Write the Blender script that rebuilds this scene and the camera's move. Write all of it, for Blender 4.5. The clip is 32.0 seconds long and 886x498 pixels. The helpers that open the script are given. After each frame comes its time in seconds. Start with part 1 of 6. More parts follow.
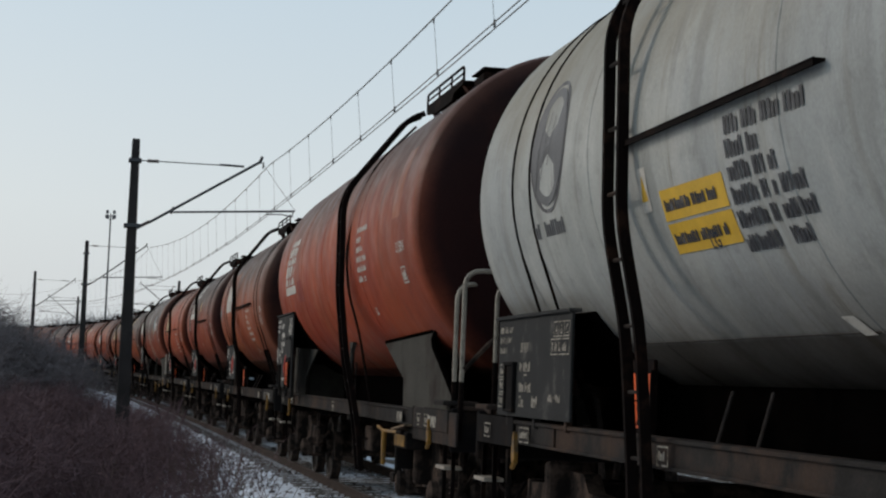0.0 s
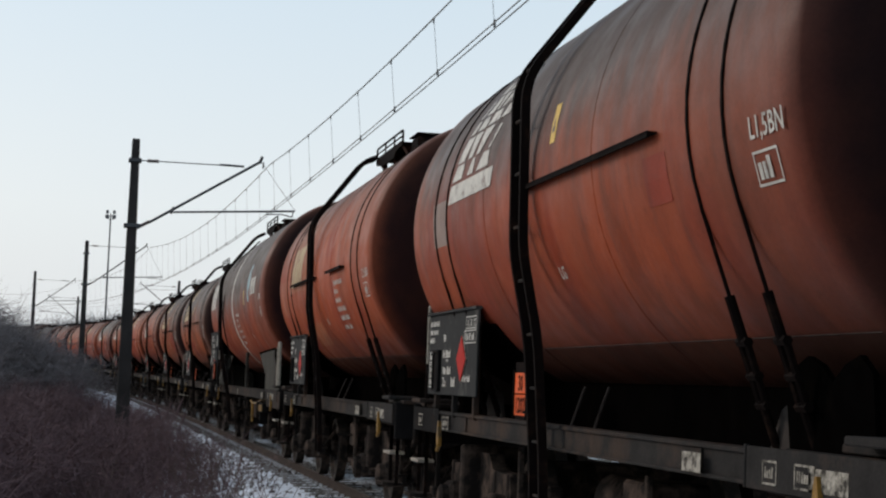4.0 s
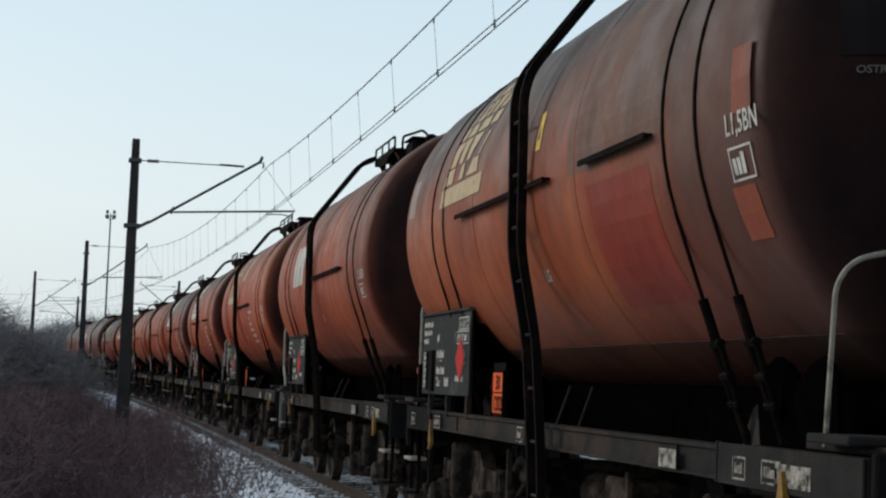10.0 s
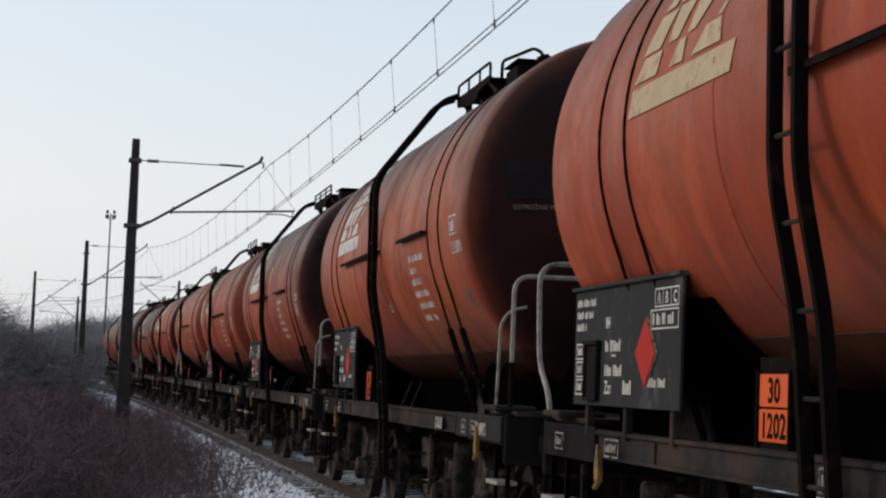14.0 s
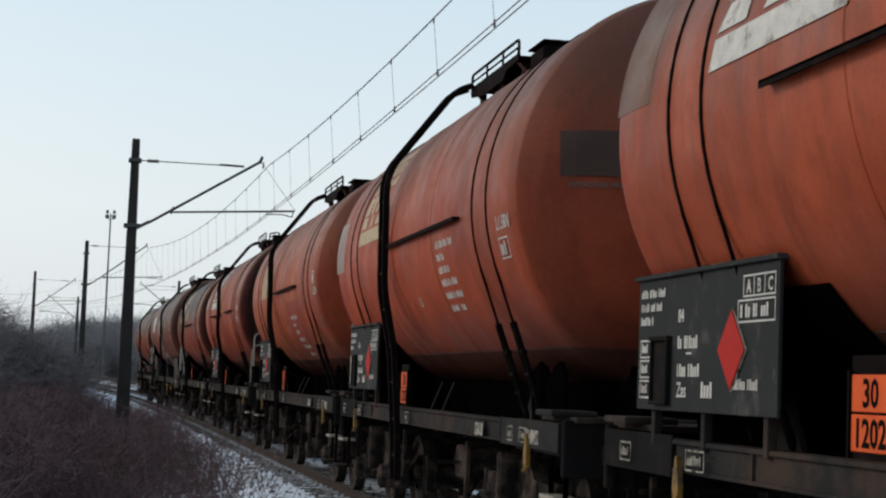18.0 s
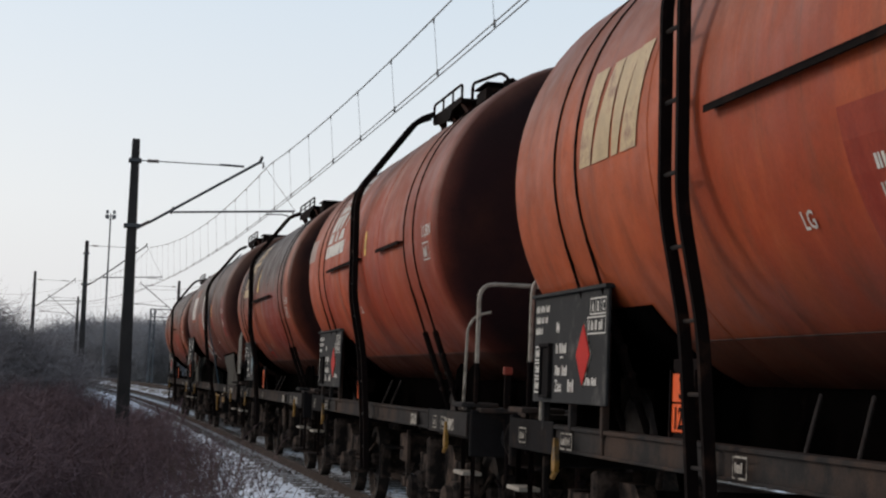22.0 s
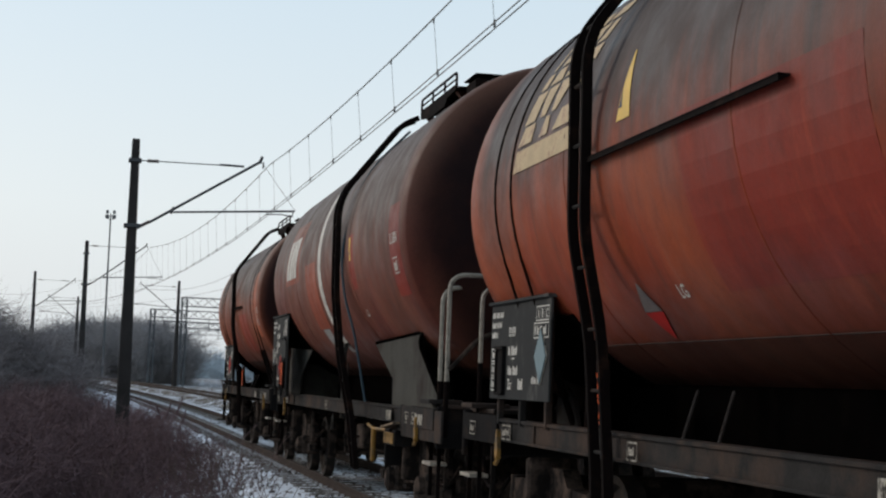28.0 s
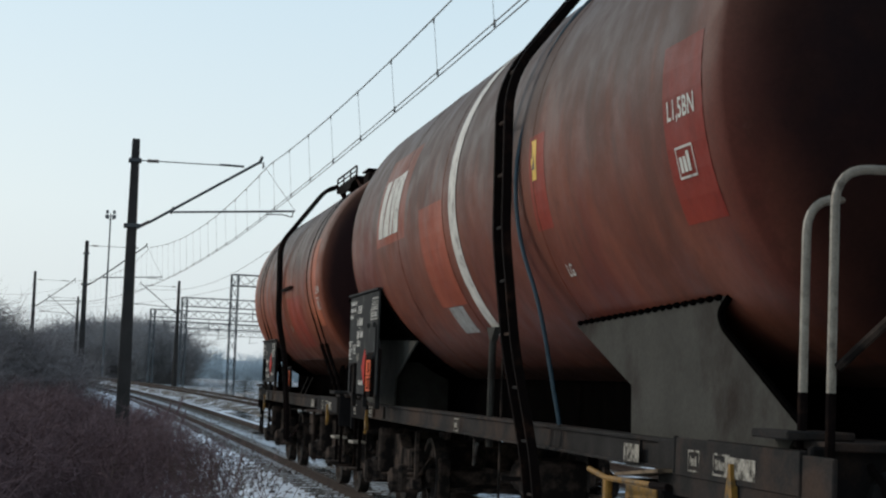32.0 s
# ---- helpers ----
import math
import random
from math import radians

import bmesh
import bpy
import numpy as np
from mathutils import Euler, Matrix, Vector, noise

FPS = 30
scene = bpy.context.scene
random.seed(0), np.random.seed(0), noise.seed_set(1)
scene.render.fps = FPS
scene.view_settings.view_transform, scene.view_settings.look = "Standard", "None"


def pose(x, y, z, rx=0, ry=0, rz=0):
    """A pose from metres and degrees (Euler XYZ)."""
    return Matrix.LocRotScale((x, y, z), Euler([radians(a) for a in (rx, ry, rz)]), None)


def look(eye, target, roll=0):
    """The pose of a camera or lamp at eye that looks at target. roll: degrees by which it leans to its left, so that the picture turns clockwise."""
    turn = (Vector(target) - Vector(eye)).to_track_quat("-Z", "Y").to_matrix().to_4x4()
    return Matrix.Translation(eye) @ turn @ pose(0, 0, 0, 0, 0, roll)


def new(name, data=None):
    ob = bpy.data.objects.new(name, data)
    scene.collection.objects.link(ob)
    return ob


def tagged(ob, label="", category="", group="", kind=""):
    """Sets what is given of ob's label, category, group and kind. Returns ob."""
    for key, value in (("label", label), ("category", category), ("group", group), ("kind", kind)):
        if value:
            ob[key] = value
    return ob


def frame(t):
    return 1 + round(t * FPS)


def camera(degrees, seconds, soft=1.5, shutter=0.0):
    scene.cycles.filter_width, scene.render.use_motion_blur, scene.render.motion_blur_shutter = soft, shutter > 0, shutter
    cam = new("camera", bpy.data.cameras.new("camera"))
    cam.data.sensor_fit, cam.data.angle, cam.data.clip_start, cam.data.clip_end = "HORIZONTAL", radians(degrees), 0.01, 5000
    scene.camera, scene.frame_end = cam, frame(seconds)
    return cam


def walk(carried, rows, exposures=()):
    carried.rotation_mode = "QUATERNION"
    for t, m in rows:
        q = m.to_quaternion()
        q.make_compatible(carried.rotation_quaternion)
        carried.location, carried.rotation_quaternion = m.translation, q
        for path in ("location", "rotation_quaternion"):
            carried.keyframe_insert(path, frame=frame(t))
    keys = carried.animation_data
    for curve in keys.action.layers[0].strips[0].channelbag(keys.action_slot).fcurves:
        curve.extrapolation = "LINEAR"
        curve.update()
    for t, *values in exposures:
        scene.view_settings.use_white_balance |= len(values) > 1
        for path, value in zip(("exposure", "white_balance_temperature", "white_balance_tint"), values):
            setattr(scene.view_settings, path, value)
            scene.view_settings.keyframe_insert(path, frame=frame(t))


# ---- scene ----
# ---------------------------------------------------------------- camera
cam = camera(27.2, 32.0, soft=2.2)
EYE = (0.0, 0.0, 1.482)
VIEW = look(EYE, (0.0, 100.0, 1.482 + 100.0 * math.tan(radians(4.248))), 2.18)
# the camera's automatic exposure and white balance: (seconds, stops, warmth)
AUTO = [(0, -0.23, 0.45), (0.5, -0.13, 0.3), (1, -0.02, 0.2), (1.5, 0, 0.5), (2, 0, 0.85), (3, 0, 0.65), (5.5, 0, 0.6), (6, 0, 0.8), (7, 0, 0.12), (8, 0, 0.02), (9, 0, 0.3), (10, 0, 0.05),
        (11, 0, 0.9), (12, 0, 0.9), (13, 0, 0.45), (14, 0, 0.9), (15, 0, 0.2), (15.5, 0, 0.7), (17.5, 0, 0.45), (18, 0, 0.35), (19, 0, 0.55), (20, 0, 1.0), (21, 0, 0.8), (22, 0, 1.0),
        (23, 0, 0.8), (24, 0, 0.45), (25, 0, 0.75), (26, 0, 0.5), (28.5, 0, 0.45), (29, 0, 0.4), (30, 0, 0.35), (31, 0, 0.2), (32, 0, 0.05)]
walk(cam, [(0.0, VIEW), (32.0, VIEW)], exposures=[(t, stops, 6500 + 390 * k, 10 + 9 * k) for t, stops, k in AUTO])

# ---------------------------------------------------------------- world and sun
SUN_EL, SUN_AZ = 23.0, -58.0          # degrees; azimuth from +y, negative towards -x
world = bpy.data.worlds.new("sky")
scene.world = world
world.use_nodes = True
wn, wl = world.node_tree.nodes, world.node_tree.links
sky = wn.new("ShaderNodeTexSky")
sky.sky_type, sky.sun_disc = "NISHITA", False
sky.sun_elevation, sky.sun_rotation = radians(SUN_EL), radians(SUN_AZ)
sky.air_density, sky.dust_density, sky.ozone_density = 1.0, 5.0, 2.0
wco = wn.new("ShaderNodeTexCoord")
wsep = wn.new("ShaderNodeSeparateXYZ")
wl.new(wco.outputs["Generated"], wsep.inputs[0])
haze = wn.new("ShaderNodeValToRGB")          # winter haze, pale low down and bluer overhead
for place, col in ((1.0, (0.22, 0.33, 0.455)), (0.0, (0.725, 0.795, 0.82)), (0.09, (0.72, 0.83, 0.865)), (0.24, (0.57, 0.74, 0.84))):
    e = haze.color_ramp.elements.new(place) if place not in (0.0, 1.0) else haze.color_ramp.elements[int(place)]
    e.color = (*col, 1)
wl.new(wsep.outputs["Z"], haze.inputs[0])
gain = wn.new("ShaderNodeMixRGB")
gain.blend_type, gain.inputs[0].default_value, gain.inputs[2].default_value = "MULTIPLY", 1.0, (13.4, 13.4, 13.45, 1)
wl.new(haze.outputs[0], gain.inputs[1])
wmix = wn.new("ShaderNodeMixRGB")
wmix.inputs[0].default_value = 0.78
wl.new(sky.outputs[0], wmix.inputs[1])
wl.new(gain.outputs[0], wmix.inputs[2])
wl.new(wmix.outputs[0], wn["Background"].inputs[0])
wn["Background"].inputs[1].default_value = 0.09

sun = new("sun", bpy.data.lights.new("sun", "SUN"))
sun.data.energy, sun.data.angle, sun.data.color = 1.05, radians(7.0), (1.0, 0.94, 0.86)
sdir = Vector((math.sin(radians(SUN_AZ)) * math.cos(radians(SUN_EL)), math.cos(radians(SUN_AZ)) * math.cos(radians(SUN_EL)), math.sin(radians(SUN_EL))))
sun.matrix_world = look(sdir * 50, (0, 0, 0))

# ---------------------------------------------------------------- the line of the track
TS = np.arange(-80.0, 3000.0, 0.5)
_far = np.clip(TS - 60.0, 0.0, 170.0)
TPSI = 0.1751 + 4.64e-4 * np.clip(TS, -80.0, 230.0) + 1.928e-5 * _far ** 2 / 2 - 1.37e-8 * _far ** 3
_dx, _dy = -np.sin(TPSI), np.cos(TPSI)
TX = np.concatenate([[0.0], np.cumsum((_dx[1:] + _dx[:-1]) / 4)])
TY = np.concatenate([[0.0], np.cumsum((_dy[1:] + _dy[:-1]) / 4)])
TX += 4.217 * math.cos(0.1751) - TX[160]
TY += 4.217 * math.sin(0.1751) - TY[160]
TZ = 3.2754e-5 * np.clip(TS, 0.0, 260.0) ** 2


def at(s, v=0.0, w=0.0):
    """World place: s along the track, v to its left, w above the rail head."""
    ps = np.interp(s, TS, TPSI)
    return Vector((np.interp(s, TS, TX) - v * np.cos(ps), np.interp(s, TS, TY) - v * np.sin(ps), np.interp(s, TS, TZ) + w))


def track_pose(s, v=0.0, w=0.0):
    """A frame on the track: x away along it, y to its left, z up."""
    slope = math.degrees(math.atan(6.55e-5 * max(0.0, min(s, 260.0))))
    p = at(s, v, w)
    return pose(p.x, p.y, p.z, 0, -slope, math.degrees(np.interp(s, TS, TPSI)) + 90.0)


# way of the train: place of the fourteenth wagon's board against time
RUN = [(0, 190.02), (1, 180.63), (2, 171.24), (3, 161.89), (5.5, 139.06), (6.5, 130.11), (7.5, 121.31), (8.5, 112.81), (9.5, 104.59),
       (10.5, 96.6), (11.5, 88.87), (12.5, 81.37), (13.5, 74.12), (14.5, 67.05), (17.5, 47.36), (18.5, 41.4), (19.5, 35.68), (20.5, 30.42),
       (21.5, 25.38), (22.5, 20.59), (23.5, 16.15), (24.5, 11.99), (25.5, 8.12), (26.5, 4.55), (28.5, -1.62), (29.5, -4.2), (30.5, -6.43),
       (31.5, -8.31), (32, -9.12)]
RT, RS = np.array([r[0] for r in RUN], float), np.array([r[1] for r in RUN], float)
RV = np.gradient(RS, RT)


def run(t):
    """Cubic through the rows of RUN."""
    i = int(np.clip(np.searchsorted(RT, t, "right") - 1, 0, len(RT) - 2))
    h = RT[i + 1] - RT[i]
    q = (t - RT[i]) / h
    return float((2 * q ** 3 - 3 * q ** 2 + 1) * RS[i] + (q ** 3 - 2 * q ** 2 + q) * h * RV[i] + (3 * q ** 2 - 2 * q ** 3) * RS[i + 1] + (q ** 3 - q ** 2) * h * RV[i + 1])


# ---------------------------------------------------------------- materials
def mat(name, col, rough=0.7, metal=0.0, spec=0.3, noise_scale=6.0, vary=0.25, bump=0.15, fine=60.0, dirt=None, dirt_amount=0.4, dirt_scale=1.5, emit=0.0):
    """A surface with two scales of grain, optional dirt of another colour, and fine relief."""
    m = bpy.data.materials.new(name)
    m.use_nodes = True
    n, l = m.node_tree.nodes, m.node_tree.links
    b = n["Principled BSDF"]
    co = n.new("ShaderNodeTexCoord")
    big = n.new("ShaderNodeTexNoise")
    big.inputs["Scale"].default_value, big.inputs["Detail"].default_value = noise_scale, 6.0
    l.new(co.outputs["Object"], big.inputs["Vector"])
    small = n.new("ShaderNodeTexNoise")
    small.inputs["Scale"].default_value, small.inputs["Detail"].default_value = fine, 4.0
    l.new(co.outputs["Object"], small.inputs["Vector"])
    mul = n.new("ShaderNodeMixRGB")
    mul.blend_type, mul.inputs[0].default_value = "MULTIPLY", vary
    mul.inputs[1].default_value = (*col, 1)
    ramp = n.new("ShaderNodeValToRGB")
    ramp.color_ramp.elements[0].position, ramp.color_ramp.elements[1].position = 0.3, 0.7
    ramp.color_ramp.elements[0].color, ramp.color_ramp.elements[1].color = (0.25, 0.25, 0.25, 1), (1.25, 1.25, 1.25, 1)
    l.new(big.outputs["Fac"], ramp.inputs[0])
    l.new(ramp.outputs[0], mul.inputs[2])
    last = mul.outputs[0]
    if dirt:
        dn = n.new("ShaderNodeTexNoise")
        dn.inputs["Scale"].default_value, dn.inputs["Detail"].default_value, dn.inputs["Roughness"].default_value = dirt_scale, 8.0, 0.65
        l.new(co.outputs["Object"], dn.inputs["Vector"])
        dr = n.new("ShaderNodeValToRGB")
        dr.color_ramp.elements[0].position, dr.color_ramp.elements[1].position = 0.62 - 0.3 * dirt_amount, 0.78 - 0.3 * dirt_amount
        l.new(dn.outputs["Fac"], dr.inputs[0])
        dm = n.new("ShaderNodeMixRGB")
        dm.inputs[2].default_value = (*dirt, 1)
        l.new(dr.outputs[0], dm.inputs[0])
        l.new(last, dm.inputs[1])
        last = dm.outputs[0]
    sm = n.new("ShaderNodeMixRGB")
    sm.blend_type, sm.inputs[0].default_value = "OVERLAY", vary * 0.7
    l.new(last, sm.inputs[1])
    l.new(small.outputs["Fac"], sm.inputs[2])
    l.new(sm.outputs[0], b.inputs["Base Color"])
    b.inputs["Roughness"].default_value, b.inputs["Metallic"].default_value, b.inputs["Specular IOR Level"].default_value = rough, metal, spec
    if bump:
        bp = n.new("ShaderNodeBump")
        bp.inputs["Strength"].default_value, bp.inputs["Distance"].default_value = bump, 0.01
        l.new(small.outputs["Fac"], bp.inputs["Height"])
        l.new(bp.outputs[0], b.inputs["Normal"])
    if emit:
        l.new(sm.outputs[0], b.inputs["Emission Color"])
        b.inputs["Emission Strength"].default_value = emit
    return m


PAINTED = {}


def tank_paint(name, col, top, top_amount, patch=0.3, streak=0.35, seed=0.0, end=4.62, top_edge=0.55, rim=0.35, rim_wide=0.45, front=0.45, seam=-1.13):
    """Weathered tank paint: faded patches, running streaks, oily soot that spreads from the dome, splash dirt and
    painted shade below, end caps dark with grime and painted shade.
    """
    m = bpy.data.materials.new(name)
    PAINTED[m.name] = dict(top=top, top_amount=top_amount, seed=seed, end=end, top_edge=top_edge, rim=rim, rim_wide=rim_wide, front=front, seam=seam)
    m.use_nodes = True
    n, l = m.node_tree.nodes, m.node_tree.links
    b = n["Principled BSDF"]
    co = n.new("ShaderNodeTexCoord")
    mp = n.new("ShaderNodeMapping")
    mp.inputs["Location"].default_value = (seed, seed * 0.7, seed * 0.3)
    l.new(co.outputs["Object"], mp.inputs["Vector"])
    sep = n.new("ShaderNodeSeparateXYZ")
    l.new(co.outputs["Object"], sep.inputs[0])

    def tex(scale, detail=6.0, stretch=None, rough=0.6):
        t = n.new("ShaderNodeTexNoise")
        t.inputs["Scale"].default_value, t.inputs["Detail"].default_value, t.inputs["Roughness"].default_value = scale, detail, rough
        src = mp.outputs[0]
        if stretch:
            m2 = n.new("ShaderNodeMapping")
            m2.inputs["Scale"].default_value = stretch
            l.new(src, m2.inputs["Vector"])
            src = m2.outputs[0]
        l.new(src, t.inputs["Vector"])
        return t.outputs["Fac"]

    def math_(op, a, bb):
        q = n.new("ShaderNodeMath")
        q.operation = op
        for i, s in enumerate((a, bb)):
            if hasattr(s, "is_linked"):
                l.new(s, q.inputs[i])
            else:
                q.inputs[i].default_value = s
        return q.outputs[0]

    def ramp(src, p0, p1, c0=0.0, c1=1.0):
        r = n.new("ShaderNodeMapRange")
        r.inputs["From Min"].default_value, r.inputs["From Max"].default_value = p0, p1
        r.inputs["To Min"].default_value, r.inputs["To Max"].default_value = c0, c1
        r.interpolation_type = "SMOOTHSTEP"
        l.new(src, r.inputs["Value"])
        return r.outputs[0]

    def mix(fac, a, c, kind="MIX"):
        q = n.new("ShaderNodeMixRGB")
        q.blend_type = kind
        for i, s in enumerate((fac, a, c)):
            if hasattr(s, "is_linked"):
                l.new(s, q.inputs[i])
            else:
                q.inputs[i].default_value = s if i == 0 else (*s, 1)
        return q.outputs[0]

    if col[0] > 1.5 * col[1]:
        col = (col[0] * 1.0, col[1] * 0.72, col[2] * 0.47)
    fade = tuple(min(1.0, c * 1.20 + e) for c, e in zip(col, (0.02, 0.008, 0.004)))
    deep = tuple(c * 0.62 for c in col)
    c1 = mix(ramp(tex(0.8, 4), 0.4, 0.65), col, fade)
    # broad areas where the paint has gone redder
    red = tuple(a * q for a, q in zip(col, (0.80, 0.52, 0.60) if col[0] > 1.5 * col[1] else (0.9, 0.92, 0.97)))
    c1 = mix(math_("MULTIPLY", ramp(tex(0.45, 5, (1.0, 0.5, 0.7)), 0.44, 0.60), 0.75), c1, red)
    c1 = mix(math_("MULTIPLY", ramp(tex(1.7, 8), 0.52, 0.7), patch), c1, deep)
    run_ = ramp(tex(2.2, 7, (2.4, 0.5, 0.16), 0.68), 0.48, 0.74)
    run_ = math_("MULTIPLY", run_, ramp(tex(0.7, 3), 0.36, 0.62, 0.35, 1.35))
    c1 = mix(math_("MULTIPLY", run_, streak), c1, tuple(0.5 * a + 0.5 * q for a, q in zip(deep, top)))
    blot = ramp(tex(5.5, 8, None, 0.72), 0.5, 0.72)
    c1 = mix(math_("MULTIPLY", blot, 0.36), c1, tuple(0.6 * q for q in deep))
    # upright stains and rubbed, paler places between them
    stain = tex(1.5, 7, (1.7, 0.6, 0.42), 0.6)
    c1 = mix(math_("MULTIPLY", ramp(stain, 0.53, 0.66), 0.42), c1, tuple(0.75 * q for q in deep))
    c1 = mix(math_("MULTIPLY", ramp(stain, 0.46, 0.36), 0.35), c1, tuple(min(1.0, 1.12 * q) for q in fade))
    chips = ramp(tex(17.0, 6, None, 0.7), 0.63, 0.72)
    c1 = mix(math_("MULTIPLY", chips, 0.30), c1, tuple(min(1.0, 0.6 * q + 0.05) for q in fade))
    drip = math_("MULTIPLY", ramp(tex(4.0, 5, (3.0, 0.4, 0.10), 0.55), 0.62, 0.78), ramp(tex(0.9, 3), 0.45, 0.65))
    c1 = mix(math_("MULTIPLY", drip, 0.35), c1, tuple(min(1.0, 0.55 * q + 0.09) for q in fade))
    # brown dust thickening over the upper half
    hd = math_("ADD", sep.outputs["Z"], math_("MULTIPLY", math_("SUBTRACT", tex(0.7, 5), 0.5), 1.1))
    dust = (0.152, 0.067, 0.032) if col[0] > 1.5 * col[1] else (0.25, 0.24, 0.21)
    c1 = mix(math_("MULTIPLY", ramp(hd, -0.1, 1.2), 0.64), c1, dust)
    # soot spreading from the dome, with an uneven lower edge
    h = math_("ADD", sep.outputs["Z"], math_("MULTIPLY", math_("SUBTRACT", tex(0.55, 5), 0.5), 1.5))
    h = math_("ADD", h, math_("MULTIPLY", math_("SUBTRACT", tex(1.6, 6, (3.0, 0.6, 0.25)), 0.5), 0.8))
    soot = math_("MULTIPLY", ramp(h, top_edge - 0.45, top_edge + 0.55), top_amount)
    if end:
        away = math_("ADD", math_("ABSOLUTE", sep.outputs["X"], 0.0), math_("MULTIPLY", math_("SUBTRACT", tex(0.9, 5), 0.5), 0.5))
        away = math_("ADD", away, math_("MULTIPLY", sep.outputs["Z"], -0.10))
        soot = math_("MULTIPLY", soot, ramp(away, end - rim_wide, end - rim_wide * 0.25, 1.0, 1.0 - rim))
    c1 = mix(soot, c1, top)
    # brake dust and soot gathered towards the front end
    if front:
        fwd = math_("ADD", sep.outputs["X"], math_("MULTIPLY", math_("SUBTRACT", tex(0.7, 6), 0.5), 2.2))
        fwd = math_("SUBTRACT", fwd, math_("MULTIPLY", sep.outputs["Z"], 0.55))
        reach = abs(end) - 0.9 if end else 3.8
        c1 = mix(math_("MULTIPLY", ramp(fwd, -reach - 0.3, -reach + 1.9, 1.0, 0.0), front), c1, (0.058, 0.034, 0.027))
    # splashed dirt with shade painted in: thin above the belly seam, brown below, black at the keel
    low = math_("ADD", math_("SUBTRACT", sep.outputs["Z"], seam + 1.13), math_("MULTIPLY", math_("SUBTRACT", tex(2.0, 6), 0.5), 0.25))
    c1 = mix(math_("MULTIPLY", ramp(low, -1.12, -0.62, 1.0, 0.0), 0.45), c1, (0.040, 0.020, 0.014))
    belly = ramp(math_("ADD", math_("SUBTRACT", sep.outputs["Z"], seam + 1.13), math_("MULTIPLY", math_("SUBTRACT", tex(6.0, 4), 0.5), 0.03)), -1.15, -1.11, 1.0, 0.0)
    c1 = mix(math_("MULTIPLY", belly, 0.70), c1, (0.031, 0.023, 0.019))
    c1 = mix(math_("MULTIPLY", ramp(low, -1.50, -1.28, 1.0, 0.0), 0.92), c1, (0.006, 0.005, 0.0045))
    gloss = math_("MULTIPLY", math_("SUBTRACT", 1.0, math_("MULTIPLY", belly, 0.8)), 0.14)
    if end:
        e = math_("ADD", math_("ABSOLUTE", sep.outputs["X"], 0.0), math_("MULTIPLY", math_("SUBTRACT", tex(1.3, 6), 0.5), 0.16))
        # near-black end caps: grime, with the shade of the ends painted in
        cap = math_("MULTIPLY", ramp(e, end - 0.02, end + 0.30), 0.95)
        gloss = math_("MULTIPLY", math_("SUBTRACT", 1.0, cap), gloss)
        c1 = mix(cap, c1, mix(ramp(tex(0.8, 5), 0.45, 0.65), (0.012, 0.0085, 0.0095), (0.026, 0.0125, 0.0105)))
    l.new(gloss, b.inputs["Specular IOR Level"])
    fine = tex(45.0, 4)
    c1 = mix(0.22, c1, fine, "OVERLAY")
    l.new(c1, b.inputs["Base Color"])
    l.new(ramp(tex(2.5, 6), 0.3, 0.7, 0.46, 0.68), b.inputs["Roughness"])
    bp = n.new("ShaderNodeBump")
    bp.inputs["Strength"].default_value, bp.inputs["Distance"].default_value = 0.25, 0.012
    l.new(math_("ADD", math_("MULTIPLY", fine, 0.25), tex(1.4, 3)), bp.inputs["Height"])
    l.new(bp.outputs[0], b.inputs["Normal"])
    return m


M_STEEL = mat("frame_steel", (0.030, 0.027, 0.025), 0.82, 0.0, 0.04, 4.0, 0.45, 0.2, 70, (0.055, 0.036, 0.027), 0.5, 2.0)
M_HEAD = mat("headstock_black", (0.014, 0.0125, 0.012), 0.85, 0.0, 0.02, 5.0, 0.4, 0.2, 70, (0.03, 0.02, 0.015), 0.35, 3.0)
M_BLACK = mat("ladder_black", (0.0085, 0.0058, 0.0052), 0.75, 0.0, 0.015, 9.0, 0.3, 0.1, 80, (0.03, 0.016, 0.011), 0.25, 6.0)
M_BOGIE = mat("bogie_grime", (0.020, 0.016, 0.014), 0.9, 0.0, 0.03, 5.0, 0.5, 0.4, 50, (0.075, 0.052, 0.040), 0.5, 5.0)
M_WHEEL = mat("wheel_steel", (0.030, 0.025, 0.022), 0.75, 0.2, 0.1, 5.0, 0.4, 0.2, 40, (0.08, 0.055, 0.042), 0.45, 5.0)
# near-black without sheen: shade under the tanks is put into the colour
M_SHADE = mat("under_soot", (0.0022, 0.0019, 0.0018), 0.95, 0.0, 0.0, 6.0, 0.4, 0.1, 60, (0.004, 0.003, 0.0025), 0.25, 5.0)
M_DECKRUST = mat("rusty_bracket", (0.045, 0.018, 0.012), 0.85, 0.0, 0.05, 8.0, 0.4, 0.2, 70, (0.02, 0.012, 0.01), 0.4, 5.0)
M_WOOD = mat("step_plank", (0.20, 0.14, 0.09), 0.85, 0.0, 0.1, 9.0, 0.4, 0.2, 70, (0.05, 0.035, 0.025), 0.4, 5.0)
M_DRAIN = mat("dull_drain_paint", (0.042, 0.034, 0.030), 0.8, 0.0, 0.1, 14.0, 0.4, 0.15, 90, (0.03, 0.02, 0.015), 0.4, 9.0)
M_STENCIL = mat("stencil_worn", (0.38, 0.34, 0.28), 0.8, 0.0, 0.1, 30.0, 0.5, 0.05, 90, (0.03, 0.025, 0.02), 0.55, 16.0)
M_PALE = mat("worn_rail_paint", (0.34, 0.285, 0.22), 0.5, 0.0, 0.4, 14.0, 0.4, 0.15, 90, (0.10, 0.075, 0.055), 0.3, 9.0)
